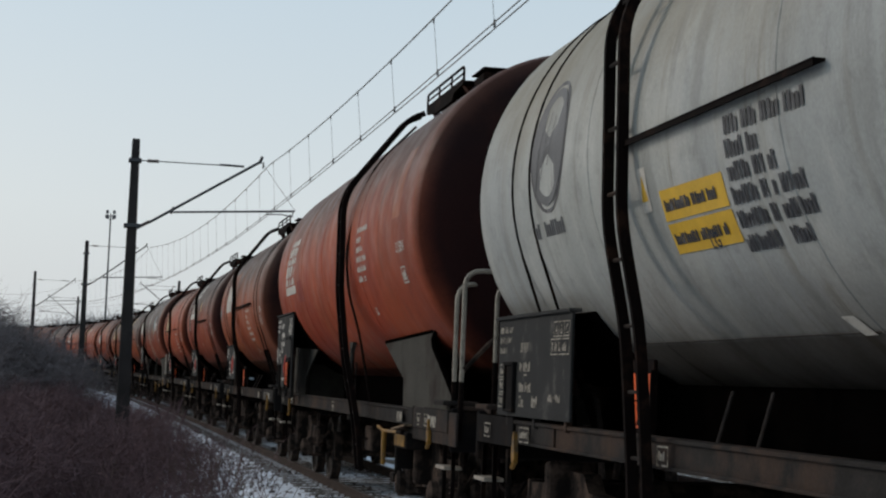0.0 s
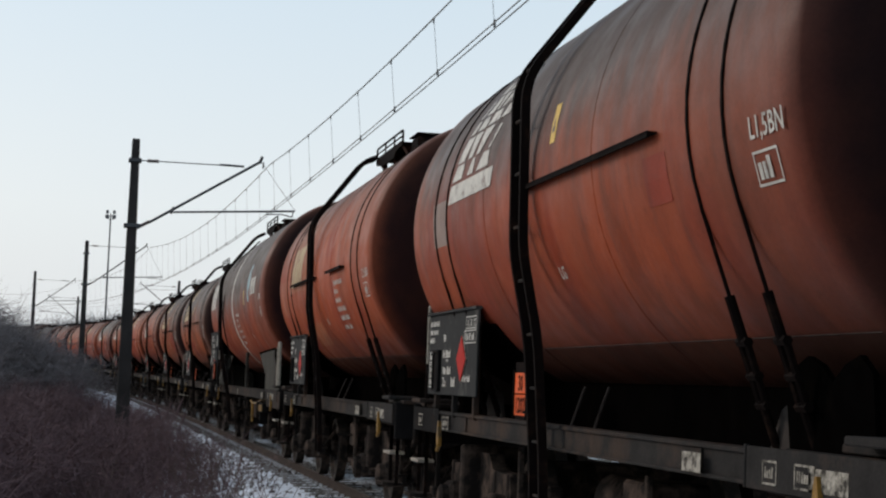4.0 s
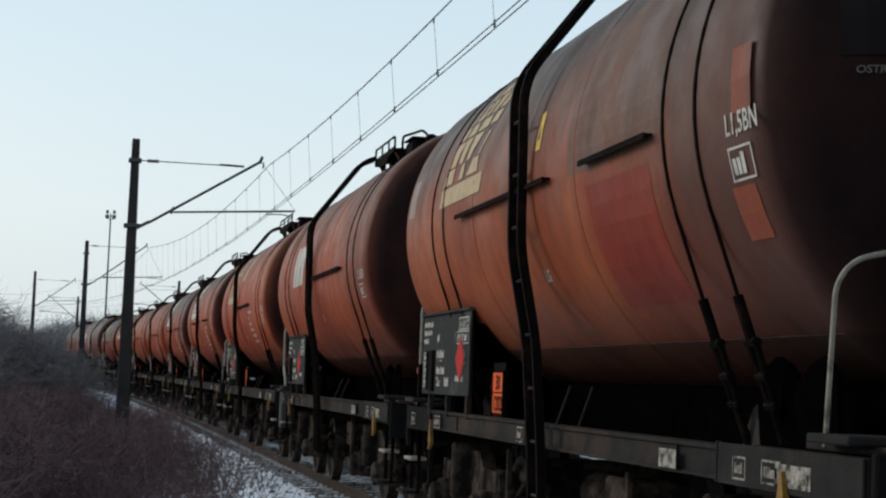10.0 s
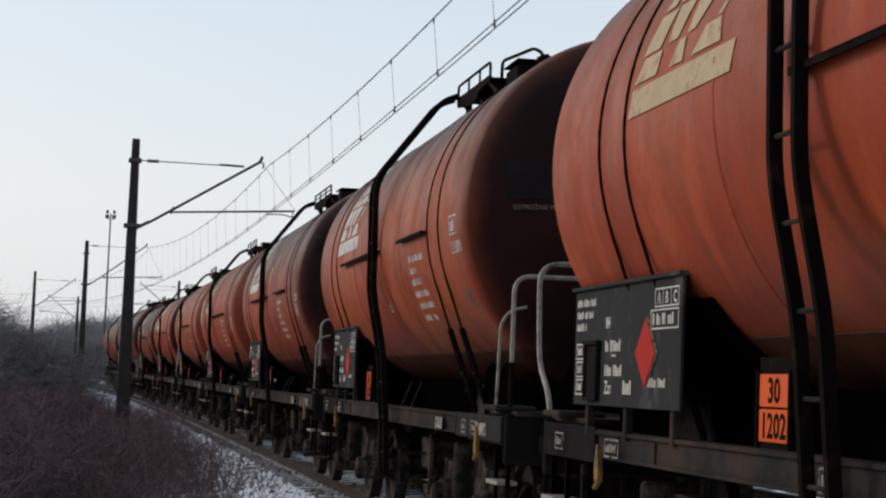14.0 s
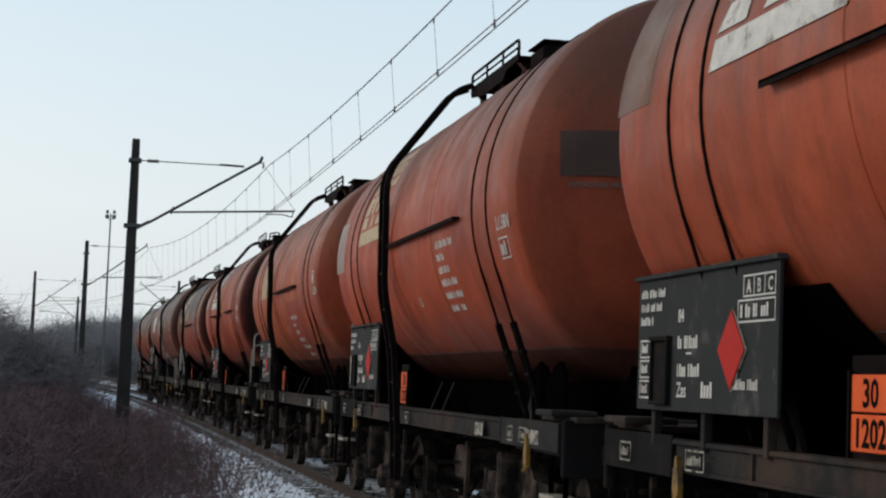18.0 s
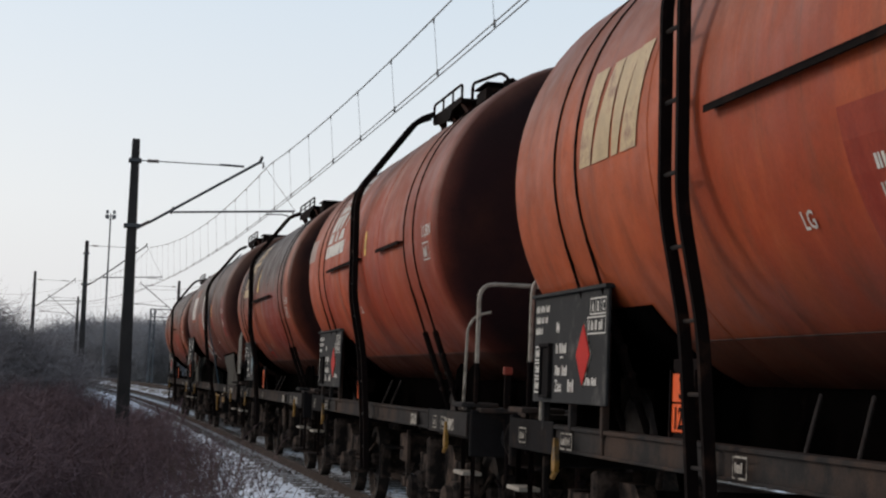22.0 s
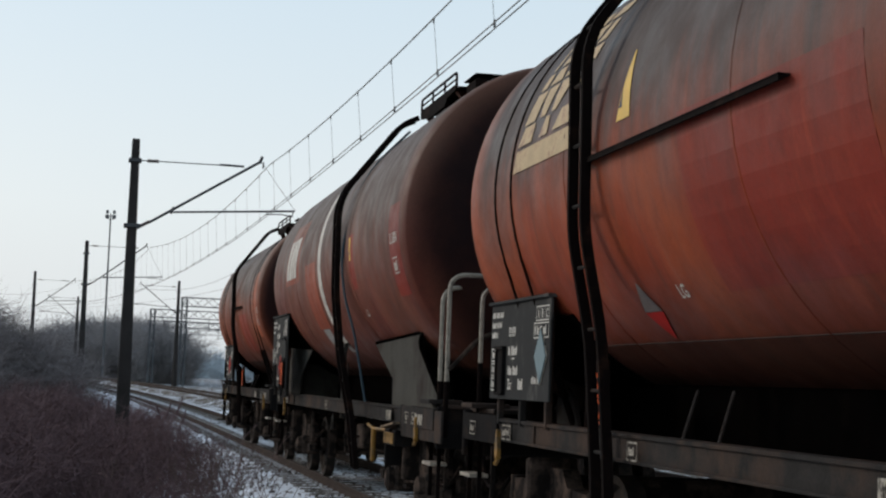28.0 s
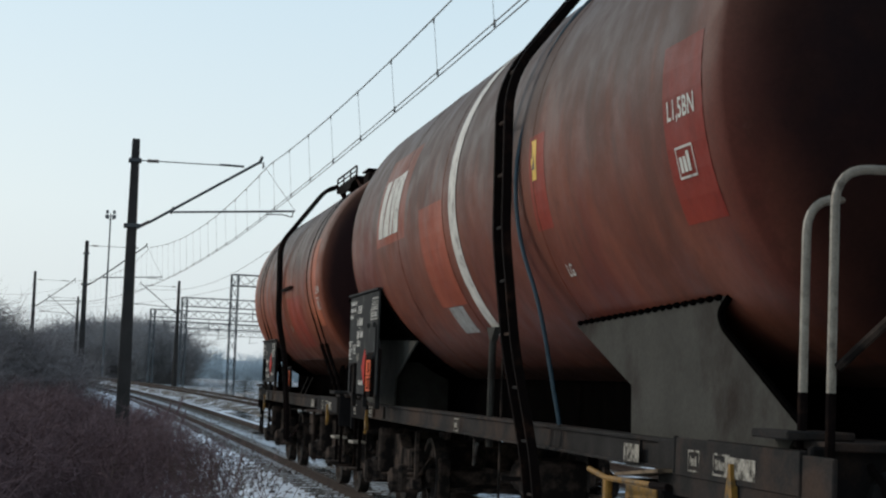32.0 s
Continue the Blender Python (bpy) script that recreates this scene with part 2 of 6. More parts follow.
M_WHITE = mat("lettering_white", (0.60, 0.56, 0.49), 0.6, 0.0, 0.3, 8.0, 0.3, 0.05, 60, (0.16, 0.10, 0.08), 0.25, 7.0)
M_CREAM = mat("lettering_cream", (0.50, 0.35, 0.18), 0.6, 0.0, 0.3, 5.0, 0.3, 0.05, 60, (0.22, 0.10, 0.06), 0.3, 5.0)
M_DARKINK = mat("lettering_dark", (0.04, 0.04, 0.045), 0.6, 0.0, 0.3, 8.0, 0.3, 0.05, 60, (0.15, 0.15, 0.15), 0.3, 12.0)
M_AMBER = mat("sign_amber", (0.42, 0.14, 0.025), 0.6, 0.0, 0.4, 6.0, 0.2, 0.05, 50)
M_YELLOW = mat("sign_yellow", (0.68, 0.40, 0.03), 0.5, 0.0, 0.4, 6.0, 0.2, 0.05, 50)
M_YSTEEL = mat("yellow_lever_paint", (0.26, 0.13, 0.022), 0.65, 0.0, 0.2, 12.0, 0.5, 0.2, 80, (0.07, 0.05, 0.03), 0.4, 9.0)
M_ORANGE = mat("hazard_orange", (0.76, 0.095, 0.010), 0.5, 0.0, 0.15, 6.0, 0.15, 0.03, 60, emit=0.0)
M_RED = mat("diamond_red", (0.46, 0.016, 0.010), 0.6, 0.0, 0.08, 6.0, 0.2, 0.03, 60)
M_BOARD = mat("board_grey", (0.032, 0.032, 0.031), 0.75, 0.0, 0.05, 3.0, 0.25, 0.1, 50, (0.11, 0.10, 0.09), 0.2, 3.0)
M_SADDLE = mat("saddle_grey", (0.066, 0.062, 0.053), 0.8, 0.0, 0.04, 2.0, 0.35, 0.15, 50, (0.030, 0.023, 0.019), 0.45, 1.2)
M_PLATE = mat("step_plate_grey", (0.085, 0.085, 0.078), 0.8, 0.0, 0.05, 3.0, 0.3, 0.15, 50, (0.05, 0.04, 0.035), 0.35, 3.0)
M_BLUE = mat("hose_blue", (0.018, 0.045, 0.062), 0.5, 0.0, 0.4, 10, 0.3, 0.05, 60)
M_RAIL = mat("rail_rust", (0.040, 0.026, 0.020), 0.85, 0.0, 0.1, 3.0, 0.4, 0.3, 60, (0.04, 0.03, 0.025), 0.4, 2.0)
M_RAILTOP = mat("rail_head", (0.09, 0.075, 0.065), 0.55, 0.4, 0.5, 3.0, 0.3, 0.05, 60)
M_SLEEPER = mat("sleeper_concrete", (0.13, 0.115, 0.10), 0.9, 0.0, 0.2, 3.0, 0.4, 0.4, 40, (0.65, 0.68, 0.72), 0.45, 2.2)
M_MAST = mat("mast_concrete", (0.046, 0.041, 0.039), 0.9, 0.0, 0.05, 1.5, 0.4, 0.3, 30, (0.03, 0.03, 0.03), 0.35, 1.0)
M_GALV = mat("cantilever_steel", (0.07, 0.072, 0.075), 0.6, 0.3, 0.4, 5.0, 0.3, 0.1, 60)
M_WIRE = mat("wire_copper", (0.10, 0.10, 0.10), 0.6, 0.4, 0.4, 5.0, 0.2, 0.0, 60)
# haze over the yard is mixed into this grey
M_GANTRY = mat("gantry_steel", (0.085, 0.092, 0.098), 0.7, 0.0, 0.3, 2.0, 0.25, 0.1, 30)
M_INSUL = mat("insulator", (0.05, 0.03, 0.025), 0.3, 0.0, 0.5, 5.0, 0.2, 0.0, 60)


def tinted_twigs(name, a, b_):
    """Bark or dry stalks, varied from piece to piece."""
    m = bpy.data.materials.new(name)
    m.use_nodes = True
    n, l = m.node_tree.nodes, m.node_tree.links
    g = n.new("ShaderNodeNewGeometry")
    r = n.new("ShaderNodeMixRGB")
    r.inputs[1].default_value, r.inputs[2].default_value = (*a, 1), (*b_, 1)
    l.new(g.outputs["Random Per Island"], r.inputs[0])
    l.new(r.outputs[0], n["Principled BSDF"].inputs["Base Color"])
    n["Principled BSDF"].inputs["Roughness"].default_value = 0.9
    n["Principled BSDF"].inputs["Specular IOR Level"].default_value = 0.03
    return m


M_TWIG = tinted_twigs("dark_twigs", (0.072, 0.046, 0.049), (0.198, 0.130, 0.130))
M_DRY = tinted_twigs("dry_grass", (0.055, 0.038, 0.036), (0.17, 0.125, 0.10))
M_MIDTWIG = tinted_twigs("grey_twigs", (0.12, 0.104, 0.105), (0.25, 0.225, 0.222))
# far trees: haze is painted into the twigs, paler and bluer when mistier
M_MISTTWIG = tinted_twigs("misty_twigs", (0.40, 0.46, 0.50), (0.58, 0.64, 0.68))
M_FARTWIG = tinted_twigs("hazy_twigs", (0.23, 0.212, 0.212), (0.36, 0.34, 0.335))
M_STONE = tinted_twigs("ballast_stones", (0.07, 0.06, 0.055), (0.36, 0.34, 0.33))


# ---------------------------------------------------------------- mesh helpers
def box(bm, x0, x1, y0, y1, z0, z1, bevel=0.0):
    r = bmesh.ops.create_cube(bm, size=1.0, matrix=Matrix.LocRotScale(((x0 + x1) / 2, (y0 + y1) / 2, (z0 + z1) / 2), None, (abs(x1 - x0), abs(y1 - y0), abs(z1 - z0))))
    if bevel:
        es = list({e for v in r["verts"] for e in v.link_edges})
        bmesh.ops.bevel(bm, geom=es, offset=bevel, segments=1, affect="EDGES", clamp_overlap=True)


def tube(bm, pts, r, n=8, r1=None, cap=True):
    """A round bar through the points; the ring's frame is carried along without twist."""
    pts = [Vector(p) for p in pts]
    rings, a = [], None
    for i, p in enumerate(pts):
        d = (pts[min(i + 1, len(pts) - 1)] - pts[max(i - 1, 0)]).normalized()
        if a is None:
            a = d.cross(Vector((0, 0, 1)) if abs(d.z) < 0.9 else Vector((1, 0, 0))).normalized()
        else:
            a = (a - d * a.dot(d)).normalized()
        c = d.cross(a)
        rr = r if r1 is None else r + (r1 - r) * i / (len(pts) - 1)
        rings.append([bm.verts.new(p + (a * math.cos(2 * math.pi * k / n) + c * math.sin(2 * math.pi * k / n)) * rr) for k in range(n)])
    for q0, q1 in zip(rings, rings[1:]):
        for k in range(n):
            bm.faces.new((q0[k], q0[(k + 1) % n], q1[(k + 1) % n], q1[k]))
    if cap:
        bm.faces.new(rings[0][::-1])
        bm.faces.new(rings[-1])


def bent(pts, r=0.12, n=4):
    """Points of a bar whose corners are rounded."""
    pts = [Vector(p) for p in pts]
    out = [pts[0]]
    for a, b_, c in zip(pts, pts[1:], pts[2:]):
        d0, d1 = (a - b_).normalized(), (c - b_).normalized()
        k = min(r, (a - b_).length / 2, (c - b_).length / 2)
        for i in range(n + 1):
            q = i / n
            out.append((b_ + d0 * k) * (1 - q) ** 2 + b_ * 2 * q * (1 - q) + (b_ + d1 * k) * q ** 2)
    return out + [pts[-1]]


def prism(bm, outline, y0, y1):
    """A plate: an outline in x and z, from y0 to y1."""
    a = [bm.verts.new((x, y0, z)) for x, z in outline]
    b_ = [bm.verts.new((x, y1, z)) for x, z in outline]
    bm.faces.new(a)
    bm.faces.new(b_[::-1])
    for i in range(len(a)):
        j = (i + 1) % len(a)
        bm.faces.new((a[i], b_[i], b_[j], a[j]))
    bmesh.ops.recalc_face_normals(bm, faces=bm.faces)


def lathe(bm, prof, axis="x", n=40, centre=(0, 0, 0)):
    """A turned body: profile of (place along the axis, radius)."""
    cx, cy, cz = centre
    rings = []
    for a, r in prof:
        ring = []
        for k in range(n):
            q = 2 * math.pi * k / n
            p, o = r * math.cos(q), r * math.sin(q)
            ring.append(bm.verts.new((cx + a, cy + p, cz + o) if axis == "x" else (cx + p, cy + a, cz + o) if axis == "y" else (cx + p, cy + o, cz + a)))
        rings.append(ring)
    for q0, q1 in zip(rings, rings[1:]):
        for k in range(n):
            bm.faces.new((q0[k], q0[(k + 1) % n], q1[(k + 1) % n], q1[k]))
    bm.faces.new(rings[0][::-1])
    bm.faces.new(rings[-1])
    bmesh.ops.recalc_face_normals(bm, faces=bm.faces)


MESHES = {}


def mesh_of(key, build, material, smooth=False):
    """One mesh, built at first need and then shared."""
    if key not in MESHES:
        bm = bmesh.new()
        build(bm)
        me = bpy.data.meshes.new(key)
        if smooth:
            for f in bm.faces:
                f.smooth = True
        bm.to_mesh(me)
        bm.free()
        if smooth:
            me.set_sharp_from_angle(angle=radians(40))
        me.materials.append(material)
        MESHES[key] = me
    return MESHES[key]


def part(name, key, build, material, parent, label="", place=None, smooth=False):
    """Link a mesh as one part under its thing or part."""
    ob = new(name, mesh_of(key, build, material, smooth))
    ob.parent = parent
    if place is not None:
        ob.matrix_basis = place
    if label:
        tagged(ob, label)
    return ob


def thing(name, m, label, category, group="", kind=""):
    ob = new(name)
    ob.empty_display_size = 0.2
    ob.matrix_basis = m
    return tagged(ob, label, category, group, kind)


def raw(name, verts, faces, material, kind="", label="", category="", group="", smooth=False):
    me = bpy.data.meshes.new(name)
    me.from_pydata([tuple(map(float, v)) for v in verts], [], faces)
    if smooth:
        me.polygons.foreach_set("use_smooth", [True] * len(me.polygons))
    me.materials.append(material)
    return tagged(new(name, me), label, category, group, kind)


# ---------------------------------------------------------------- ground, bed and rails
def bank(v):
    """Height of the ground against the distance from the track."""
    return float(np.interp(v, (-900, -60, -22, -10, -8.4, -7.2, 1.9, 3.0, 4.5, 8.0, 14.0, 40.0, 900), (-3.0, -1.2, -0.9, -0.75, -0.7, -0.3, -0.32, -0.62, -0.7, -0.6, -0.2, 0.2, 1.0)))


def ground_mat(name, lo, hi):
    m = bpy.data.materials.new(name)
    m.use_nodes = True
    n, l = m.node_tree.nodes, m.node_tree.links
    b = n["Principled BSDF"]
    geo = n.new("ShaderNodeNewGeometry")

    def tex(scale, detail=8.0, rough=0.65):
        t = n.new("ShaderNodeTexNoise")
        t.inputs["Scale"].default_value, t.inputs["Detail"].default_value, t.inputs["Roughness"].default_value = scale, detail, rough
        l.new(geo.outputs["Position"], t.inputs["Vector"])
        return t.outputs["Fac"]

    def ramp(src, p0, p1):
        r = n.new("ShaderNodeMapRange")
        r.inputs["From Min"].default_value, r.inputs["From Max"].default_value = p0, p1
        l.new(src, r.inputs["Value"])
        return r.outputs[0]

    def mix(f, a, c):
        q = n.new("ShaderNodeMixRGB")
        for i, s in enumerate((f, a, c)):
            if hasattr(s, "is_linked"):
                l.new(s, q.inputs[i])
            else:
                q.inputs[i].default_value = (*s, 1)
        return q.outputs[0]

    soil = mix(ramp(tex(5.0), 0.35, 0.65), (0.035, 0.027, 0.022), (0.11, 0.085, 0.06))
    soil = mix(ramp(tex(40.0, 3), 0.45, 0.7), soil, (0.16, 0.13, 0.10))
    add = n.new("ShaderNodeMath")
    add.operation = "ADD"
    l.new(ramp(tex(1.1, 4), 0.3, 0.75), add.inputs[0])
    l.new(tex(9.0, 8, 0.75), add.inputs[1])
    snow = ramp(add.outputs[0], lo, hi)
    l.new(mix(snow, soil, (0.78, 0.82, 0.88)), b.inputs["Base Color"])
    b.inputs["Roughness"].default_value = 0.9
    b.inputs["Specular IOR Level"].default_value = 0.15
    bp = n.new("ShaderNodeBump")
    bp.inputs["Strength"].default_value, bp.inputs["Distance"].default_value = 0.7, 0.05
    l.new(tex(14.0, 6), bp.inputs["Height"])
    l.new(bp.outputs[0], b.inputs["Normal"])
    return m


M_GROUND = ground_mat("winter_ground", 0.94, 1.14)
M_BED = ground_mat("snowy_ballast", 0.62, 0.84)
M_BED_FAR = ground_mat("thawed_ballast", 0.98, 1.20)


def ground():
    angs = np.unique(np.concatenate([np.arange(-180, 180, 6.0), np.arange(-24, 24, 0.4)]))
    rads = np.concatenate([[0.0], np.geomspace(1.0, 3000.0, 170)])
    A, R = np.meshgrid(np.radians(angs), rads, indexing="ij")
    X, Y = (R * np.sin(A)).ravel(), (R * np.cos(A)).ravel()
    keep = slice(0, len(TS), 4)
    tx, ty, tp, tz = TX[keep], TY[keep], TPSI[keep], TZ[keep]
    Z = np.empty(len(X))
    for i0 in range(0, len(X), 2000):
        x, y = X[i0:i0 + 2000], Y[i0:i0 + 2000]
        j = np.argmin((x[:, None] - tx) ** 2 + (y[:, None] - ty) ** 2, axis=1)
        v = -(x - tx[j]) * np.cos(tp[j]) - (y - ty[j]) * np.sin(tp[j])
        Z[i0:i0 + 2000] = [bank(q) for q in v] + tz[j]
        rough = np.array([noise.noise(Vector((a * 0.35, b * 0.35, 0.0))) for a, b in zip(x, y)])
        Z[i0:i0 + 2000] += rough * np.clip((np.abs(v + 2.6) - 5.5) * 0.2, 0.0, 0.14)
    na, nr = len(angs), len(rads)
    faces = [(i * nr + k, ((i + 1) % na) * nr + k, ((i + 1) % na) * nr + k + 1, i * nr + k + 1) for i in range(na) for k in range(1, nr - 1)]
    faces += [(i * nr + 1, 0, ((i + 1) % na) * nr + 1) for i in range(na)]
    ob = raw("ground", np.stack([X, Y, Z], 1), [f[::-1] for f in faces], M_GROUND, "structure", "frozen brown ground with thin patchy snow", "ground", smooth=True)
    return ob


ground()


def strip(name, prof, s_list, v0, material, label, category):
    """A body swept along the track: profile of (v, w)."""
    vs, fs, n = [], [], len(prof)
    for s in s_list:
        for v, w in prof:
            vs.append(at(s, v0 + v, w))
    for i in range(len(s_list) - 1):
        for k in range(n):
            a, b_ = i * n + k, i * n + (k + 1) % n
            fs.append((a, b_, b_ + n, a + n))
    fs.append(tuple(range(n))[::-1])
    fs.append(tuple(range((len(s_list) - 1) * n, len(s_list) * n)))
    return raw(name, vs, fs, material, "structure", label, category)


S_FINE = [*np.arange(-40, 120, 2.0), *np.arange(120, 320, 5.0)]
RAIL_PROF = [(-0.036, 0.0), (0.036, 0.0), (0.036, -0.035), (0.011, -0.05), (0.011, -0.14), (0.07, -0.16), (0.07, -0.172), (-0.07, -0.172), (-0.07, -0.16), (-0.011, -0.14), (-0.011, -0.05), (-0.036, -0.035)]
BED_PROF = [(-1.2, -0.15), (1.2, -0.15), (1.75, -0.2), (2.5, -0.52), (3.5, -0.62), (3.6, -0.9), (-3.6, -0.9), (-3.5, -0.62), (-2.5, -0.52), (-1.75, -0.2)]
TRACKS = (0.0, -5.4)
for v0 in TRACKS:
    strip("ballast_bed", BED_PROF, S_FINE, v0, M_BED_FAR if v0 else M_BED, "stone ballast bed with thawing snow", "ballast")
    for side in (0.7535, -0.7535):
        strip("rail", RAIL_PROF, S_FINE, v0 + side, M_RAIL, "rusty brown steel rail", "rail")
        strip("rail_head", [(-0.026, 0.003), (0.026, 0.003), (0.026, -0.004), (-0.026, -0.004)], S_FINE, v0 + side, M_RAILTOP, "worn running surface of a rail", "rail")

sleepers = thing("sleepers", pose(0, 0, 0), "concrete sleepers half under snow", "sleeper", kind="structure")


def sleeper_mesh(bm):
    box(bm, -0.13, 0.13, -1.25, 1.25, -0.30, -0.138, 0.02)


for i in range(285):
    s = -10.0 + i * 0.62
    part("sleeper", "sleeper", sleeper_mesh, M_SLEEPER, sleepers, place=track_pose(s, TRACKS[0]))


def stones():
    """Loose ballast along the near shoulder."""
    rng = np.random.default_rng(5)
    vs, fs = [], []
    for _ in range(2000):
        s = 16.0 + rng.random() ** 1.6 * 55.0
        v = rng.uniform(-0.65, 0.65) if rng.random() < 0.35 else 0.85 + rng.random() ** 1.3 * 2.2
        w = max(bank(v), float(np.interp(v, (-1.2, 1.2, 1.75, 2.5, 3.5), (-0.15, -0.15, -0.2, -0.52, -0.62))))
        r = rng.uniform(0.015, 0.045)
        c = at(s, v, w + r * 0.3)
        base = len(vs)
        for d in ((1, 0, 0), (-1, 0, 0), (0, 1, 0), (0, -1, 0), (0, 0, 1), (0, 0, -1)):
            vs.append(c + Vector(d) * r * rng.uniform(0.6, 1.2) + Vector(rng.normal(0, r * 0.25, 3)))
        for f in ((0, 2, 4), (2, 1, 4), (1, 3, 4), (3, 0, 4), (2, 0, 5), (1, 2, 5), (3, 1, 5), (0, 3, 5)):
            fs.append(tuple(base + q for q in f))
    raw("ballast_stones", vs, fs, M_STONE, "stuff", "loose grey-brown ballast stones", "stones")


stones()

# ---------------------------------------------------------------- overhead line
MASTS = [(-4.0, 3.45, 7.25, 0.0), (46.2, 3.45, 7.25, 0.0), (99.5, 3.46, 8.12, 0.72), (149.4, 3.5, 8.55, 0.75), (199.0, 3.5, 8.55, 0.75)]
TALL = 0.42


def contact_w(s):
    return 5.60 + 0.006 * max(0.0, s - 55.0)


def mast(s, v, top, lift, reach=1.0, far=False):
    """Concrete mast with its hinged bracket; reach -1 turns it to the other side."""
    ob = thing("catenary_mast", track_pose(s, v, 0.0), "dark concrete mast carrying a steel bracket over the track", "mast", "catenary masts")
    key = f"{top:.2f}_{reach}"

    def column(bm):
        n = []
        for z, h in ((-1.6, 0.20), (top, 0.10)):
            n.append([bm.verts.new((h * a, h * 0.95 * b_, z)) for a, b_ in ((-1, -1), (1, -1), (1, 1), (-1, 1))])
        for k in range(4):
            bm.faces.new((n[0][k], n[0][(k + 1) % 4], n[1][(k + 1) % 4], n[1][k]))
        bm.faces.new(n[1])
        bmesh.ops.bevel(bm, geom=[e for e in bm.edges], offset=0.02, segments=1, affect="EDGES")
    part("column", "mast_col" + key, column, M_MAST, ob)
    k = -reach

    rise = TALL if lift else 0.0

    def P(v_, w_):
        return (0.0, k * v_, w_ + lift + rise * max(0.0, min(1.0, (w_ - 5.7) / 1.0)))
    part("top_tie", "mast_tie" + key, lambda bm: (tube(bm, [P(0.05, 6.72), P(2.72, 6.72)], 0.013), tube(bm, [P(2.1, 6.73), P(2.72, 6.72)], 0.028)), M_GALV, ob)
    part("insulator", "mast_in1" + key, lambda bm: lathe(bm, [(k * a, r) for q in range(5) for a, r in ((0.06 * q, 0.03), (0.06 * q + 0.02, 0.06), (0.06 * q + 0.05, 0.03))], "y", 10, P(0.3, 6.72)), M_INSUL, ob)
    part("bracket_tube", "mast_br" + key, lambda bm: (tube(bm, [P(0.42, 5.18), P(3.15, 6.88)], 0.034), tube(bm, [P(3.1, 6.82), P(3.17, 7.0)], 0.04), tube(bm, [P(3.2, 6.86), P(3.2, 6.7)], 0.02)), M_GALV, ob)
    part("insulator", "mast_in2" + key, lambda bm: (lathe(bm, [(k * a, r) for q in range(6) for a, r in ((0.07 * q, 0.035), (0.07 * q + 0.02, 0.055), (0.07 * q + 0.055, 0.035))], "y", 10, P(0.08, 5.0)), bmesh.ops.rotate(bm, cent=P(0.08, 5.0), matrix=Matrix.Rotation(k * 0.53, 3, "X"), verts=bm.verts[:])), M_INSUL, ob)
    part("registration_tube", "mast_rg" + key, lambda bm: (tube(bm, [P(1.0, 5.47), P(4.05, 5.66)], 0.026), tube(bm, [P(0.95, 5.42), P(1.0, 5.6)], 0.03)), M_GALV, ob)
    part("steady_arm", "mast_st" + key, lambda bm: tube(bm, bent([P(4.0, 5.64), P(4.0, 5.5), P(3.75, 5.56), P(3.35, 5.55), P(3.3, 5.52)], 0.06), 0.014), M_GALV, ob)
    part("stay_wire", "mast_sw" + key, lambda bm: tube(bm, [P(3.2, 6.8), P(4.05, 5.68)], 0.006, 5), M_WIRE, ob)
    for z, h in ((6.66, 0.16), (5.02, 0.2)):
        part("clamp", f"mast_cl{z}" + key, lambda bm: box(bm, -h, h, -h, h, z + lift, z + 0.1 + lift, 0.01), M_GALV, ob)
    return ob


for row in MASTS:
    mast(*row)
mast(151.1, -8.3, 8.45, 0.8, -1.0)
mast(198.6, -8.3, 8.15, 0.8, -1.0)


def wire(name, pts, r, label):
    cu = bmesh.new()
    tube(cu, pts, r, 5)
    me = bpy.data.meshes.new(name)
    cu.to_mesh(me)
    cu.free()
    me.materials.append(M_WIRE)
    return tagged(new(name, me), label, "wire", "overhead wires", "")


def messenger_w(s):
    sup = [m[0] for m in MASTS]
    i = int(np.clip(np.searchsorted(sup, s) - 1, 0, len(sup) - 2))
    a, b_ = sup[i], sup[i + 1]
    ha, hb = (6.80 + MASTS[j][3] + (TALL if MASTS[j][3] else 0.0) for j in (i, i + 1))
    q = (s - a) / (b_ - a)
    return ha + (hb - ha) * q - (0.45 if i < 1 else 0.38) * 4 * q * (1 - q)


for dv in (-0.04, 0.04):
    wire("contact_wire", [at(s, 0.02 + dv, contact_w(s)) for s in np.arange(-4, 200, 3.0)], 0.0085, "dark copper contact wire above the track")
wire("messenger_wire", [at(s, 0.1, messenger_w(s)) for s in np.arange(-4, 199, 1.5)], 0.011, "sagging messenger wire above the contact wires")
for dv in (-0.04,):
    wire("contact_wire", [at(s, -5.3, 5.9 + 0.004 * s) for s in np.arange(60, 206, 6.0)], 0.01, "contact wire over the second track")
    wire("messenger_wire", [at(s, -5.3, 7.6 - 0.7 * math.sin(math.pi * ((s - 150) % 57) / 57)) for s in np.arange(60, 206, 3.0)], 0.012, "messenger wire over the second track")
droppers = thing("droppers", pose(0, 0, 0), "thin dropper wires between messenger and contact wire", "wire", "", "stuff")
for i in range(42):
    s = 2.6 + i * 3.55
    part("dropper", f"dropper_{i}", lambda bm: (tube(bm, [at(s, 0.1, messenger_w(s)), at(s, 0.02, contact_w(s))], 0.0032, 4), tube(bm, [at(s, 0.02, contact_w(s) - 0.02), at(s, 0.02, contact_w(s) + 0.07)], 0.016, 5), tube(bm, [at(s, 0.1, messenger_w(s) - 0.07), at(s, 0.1, messenger_w(s) + 0.02)], 0.012, 5)), M_WIRE, droppers)


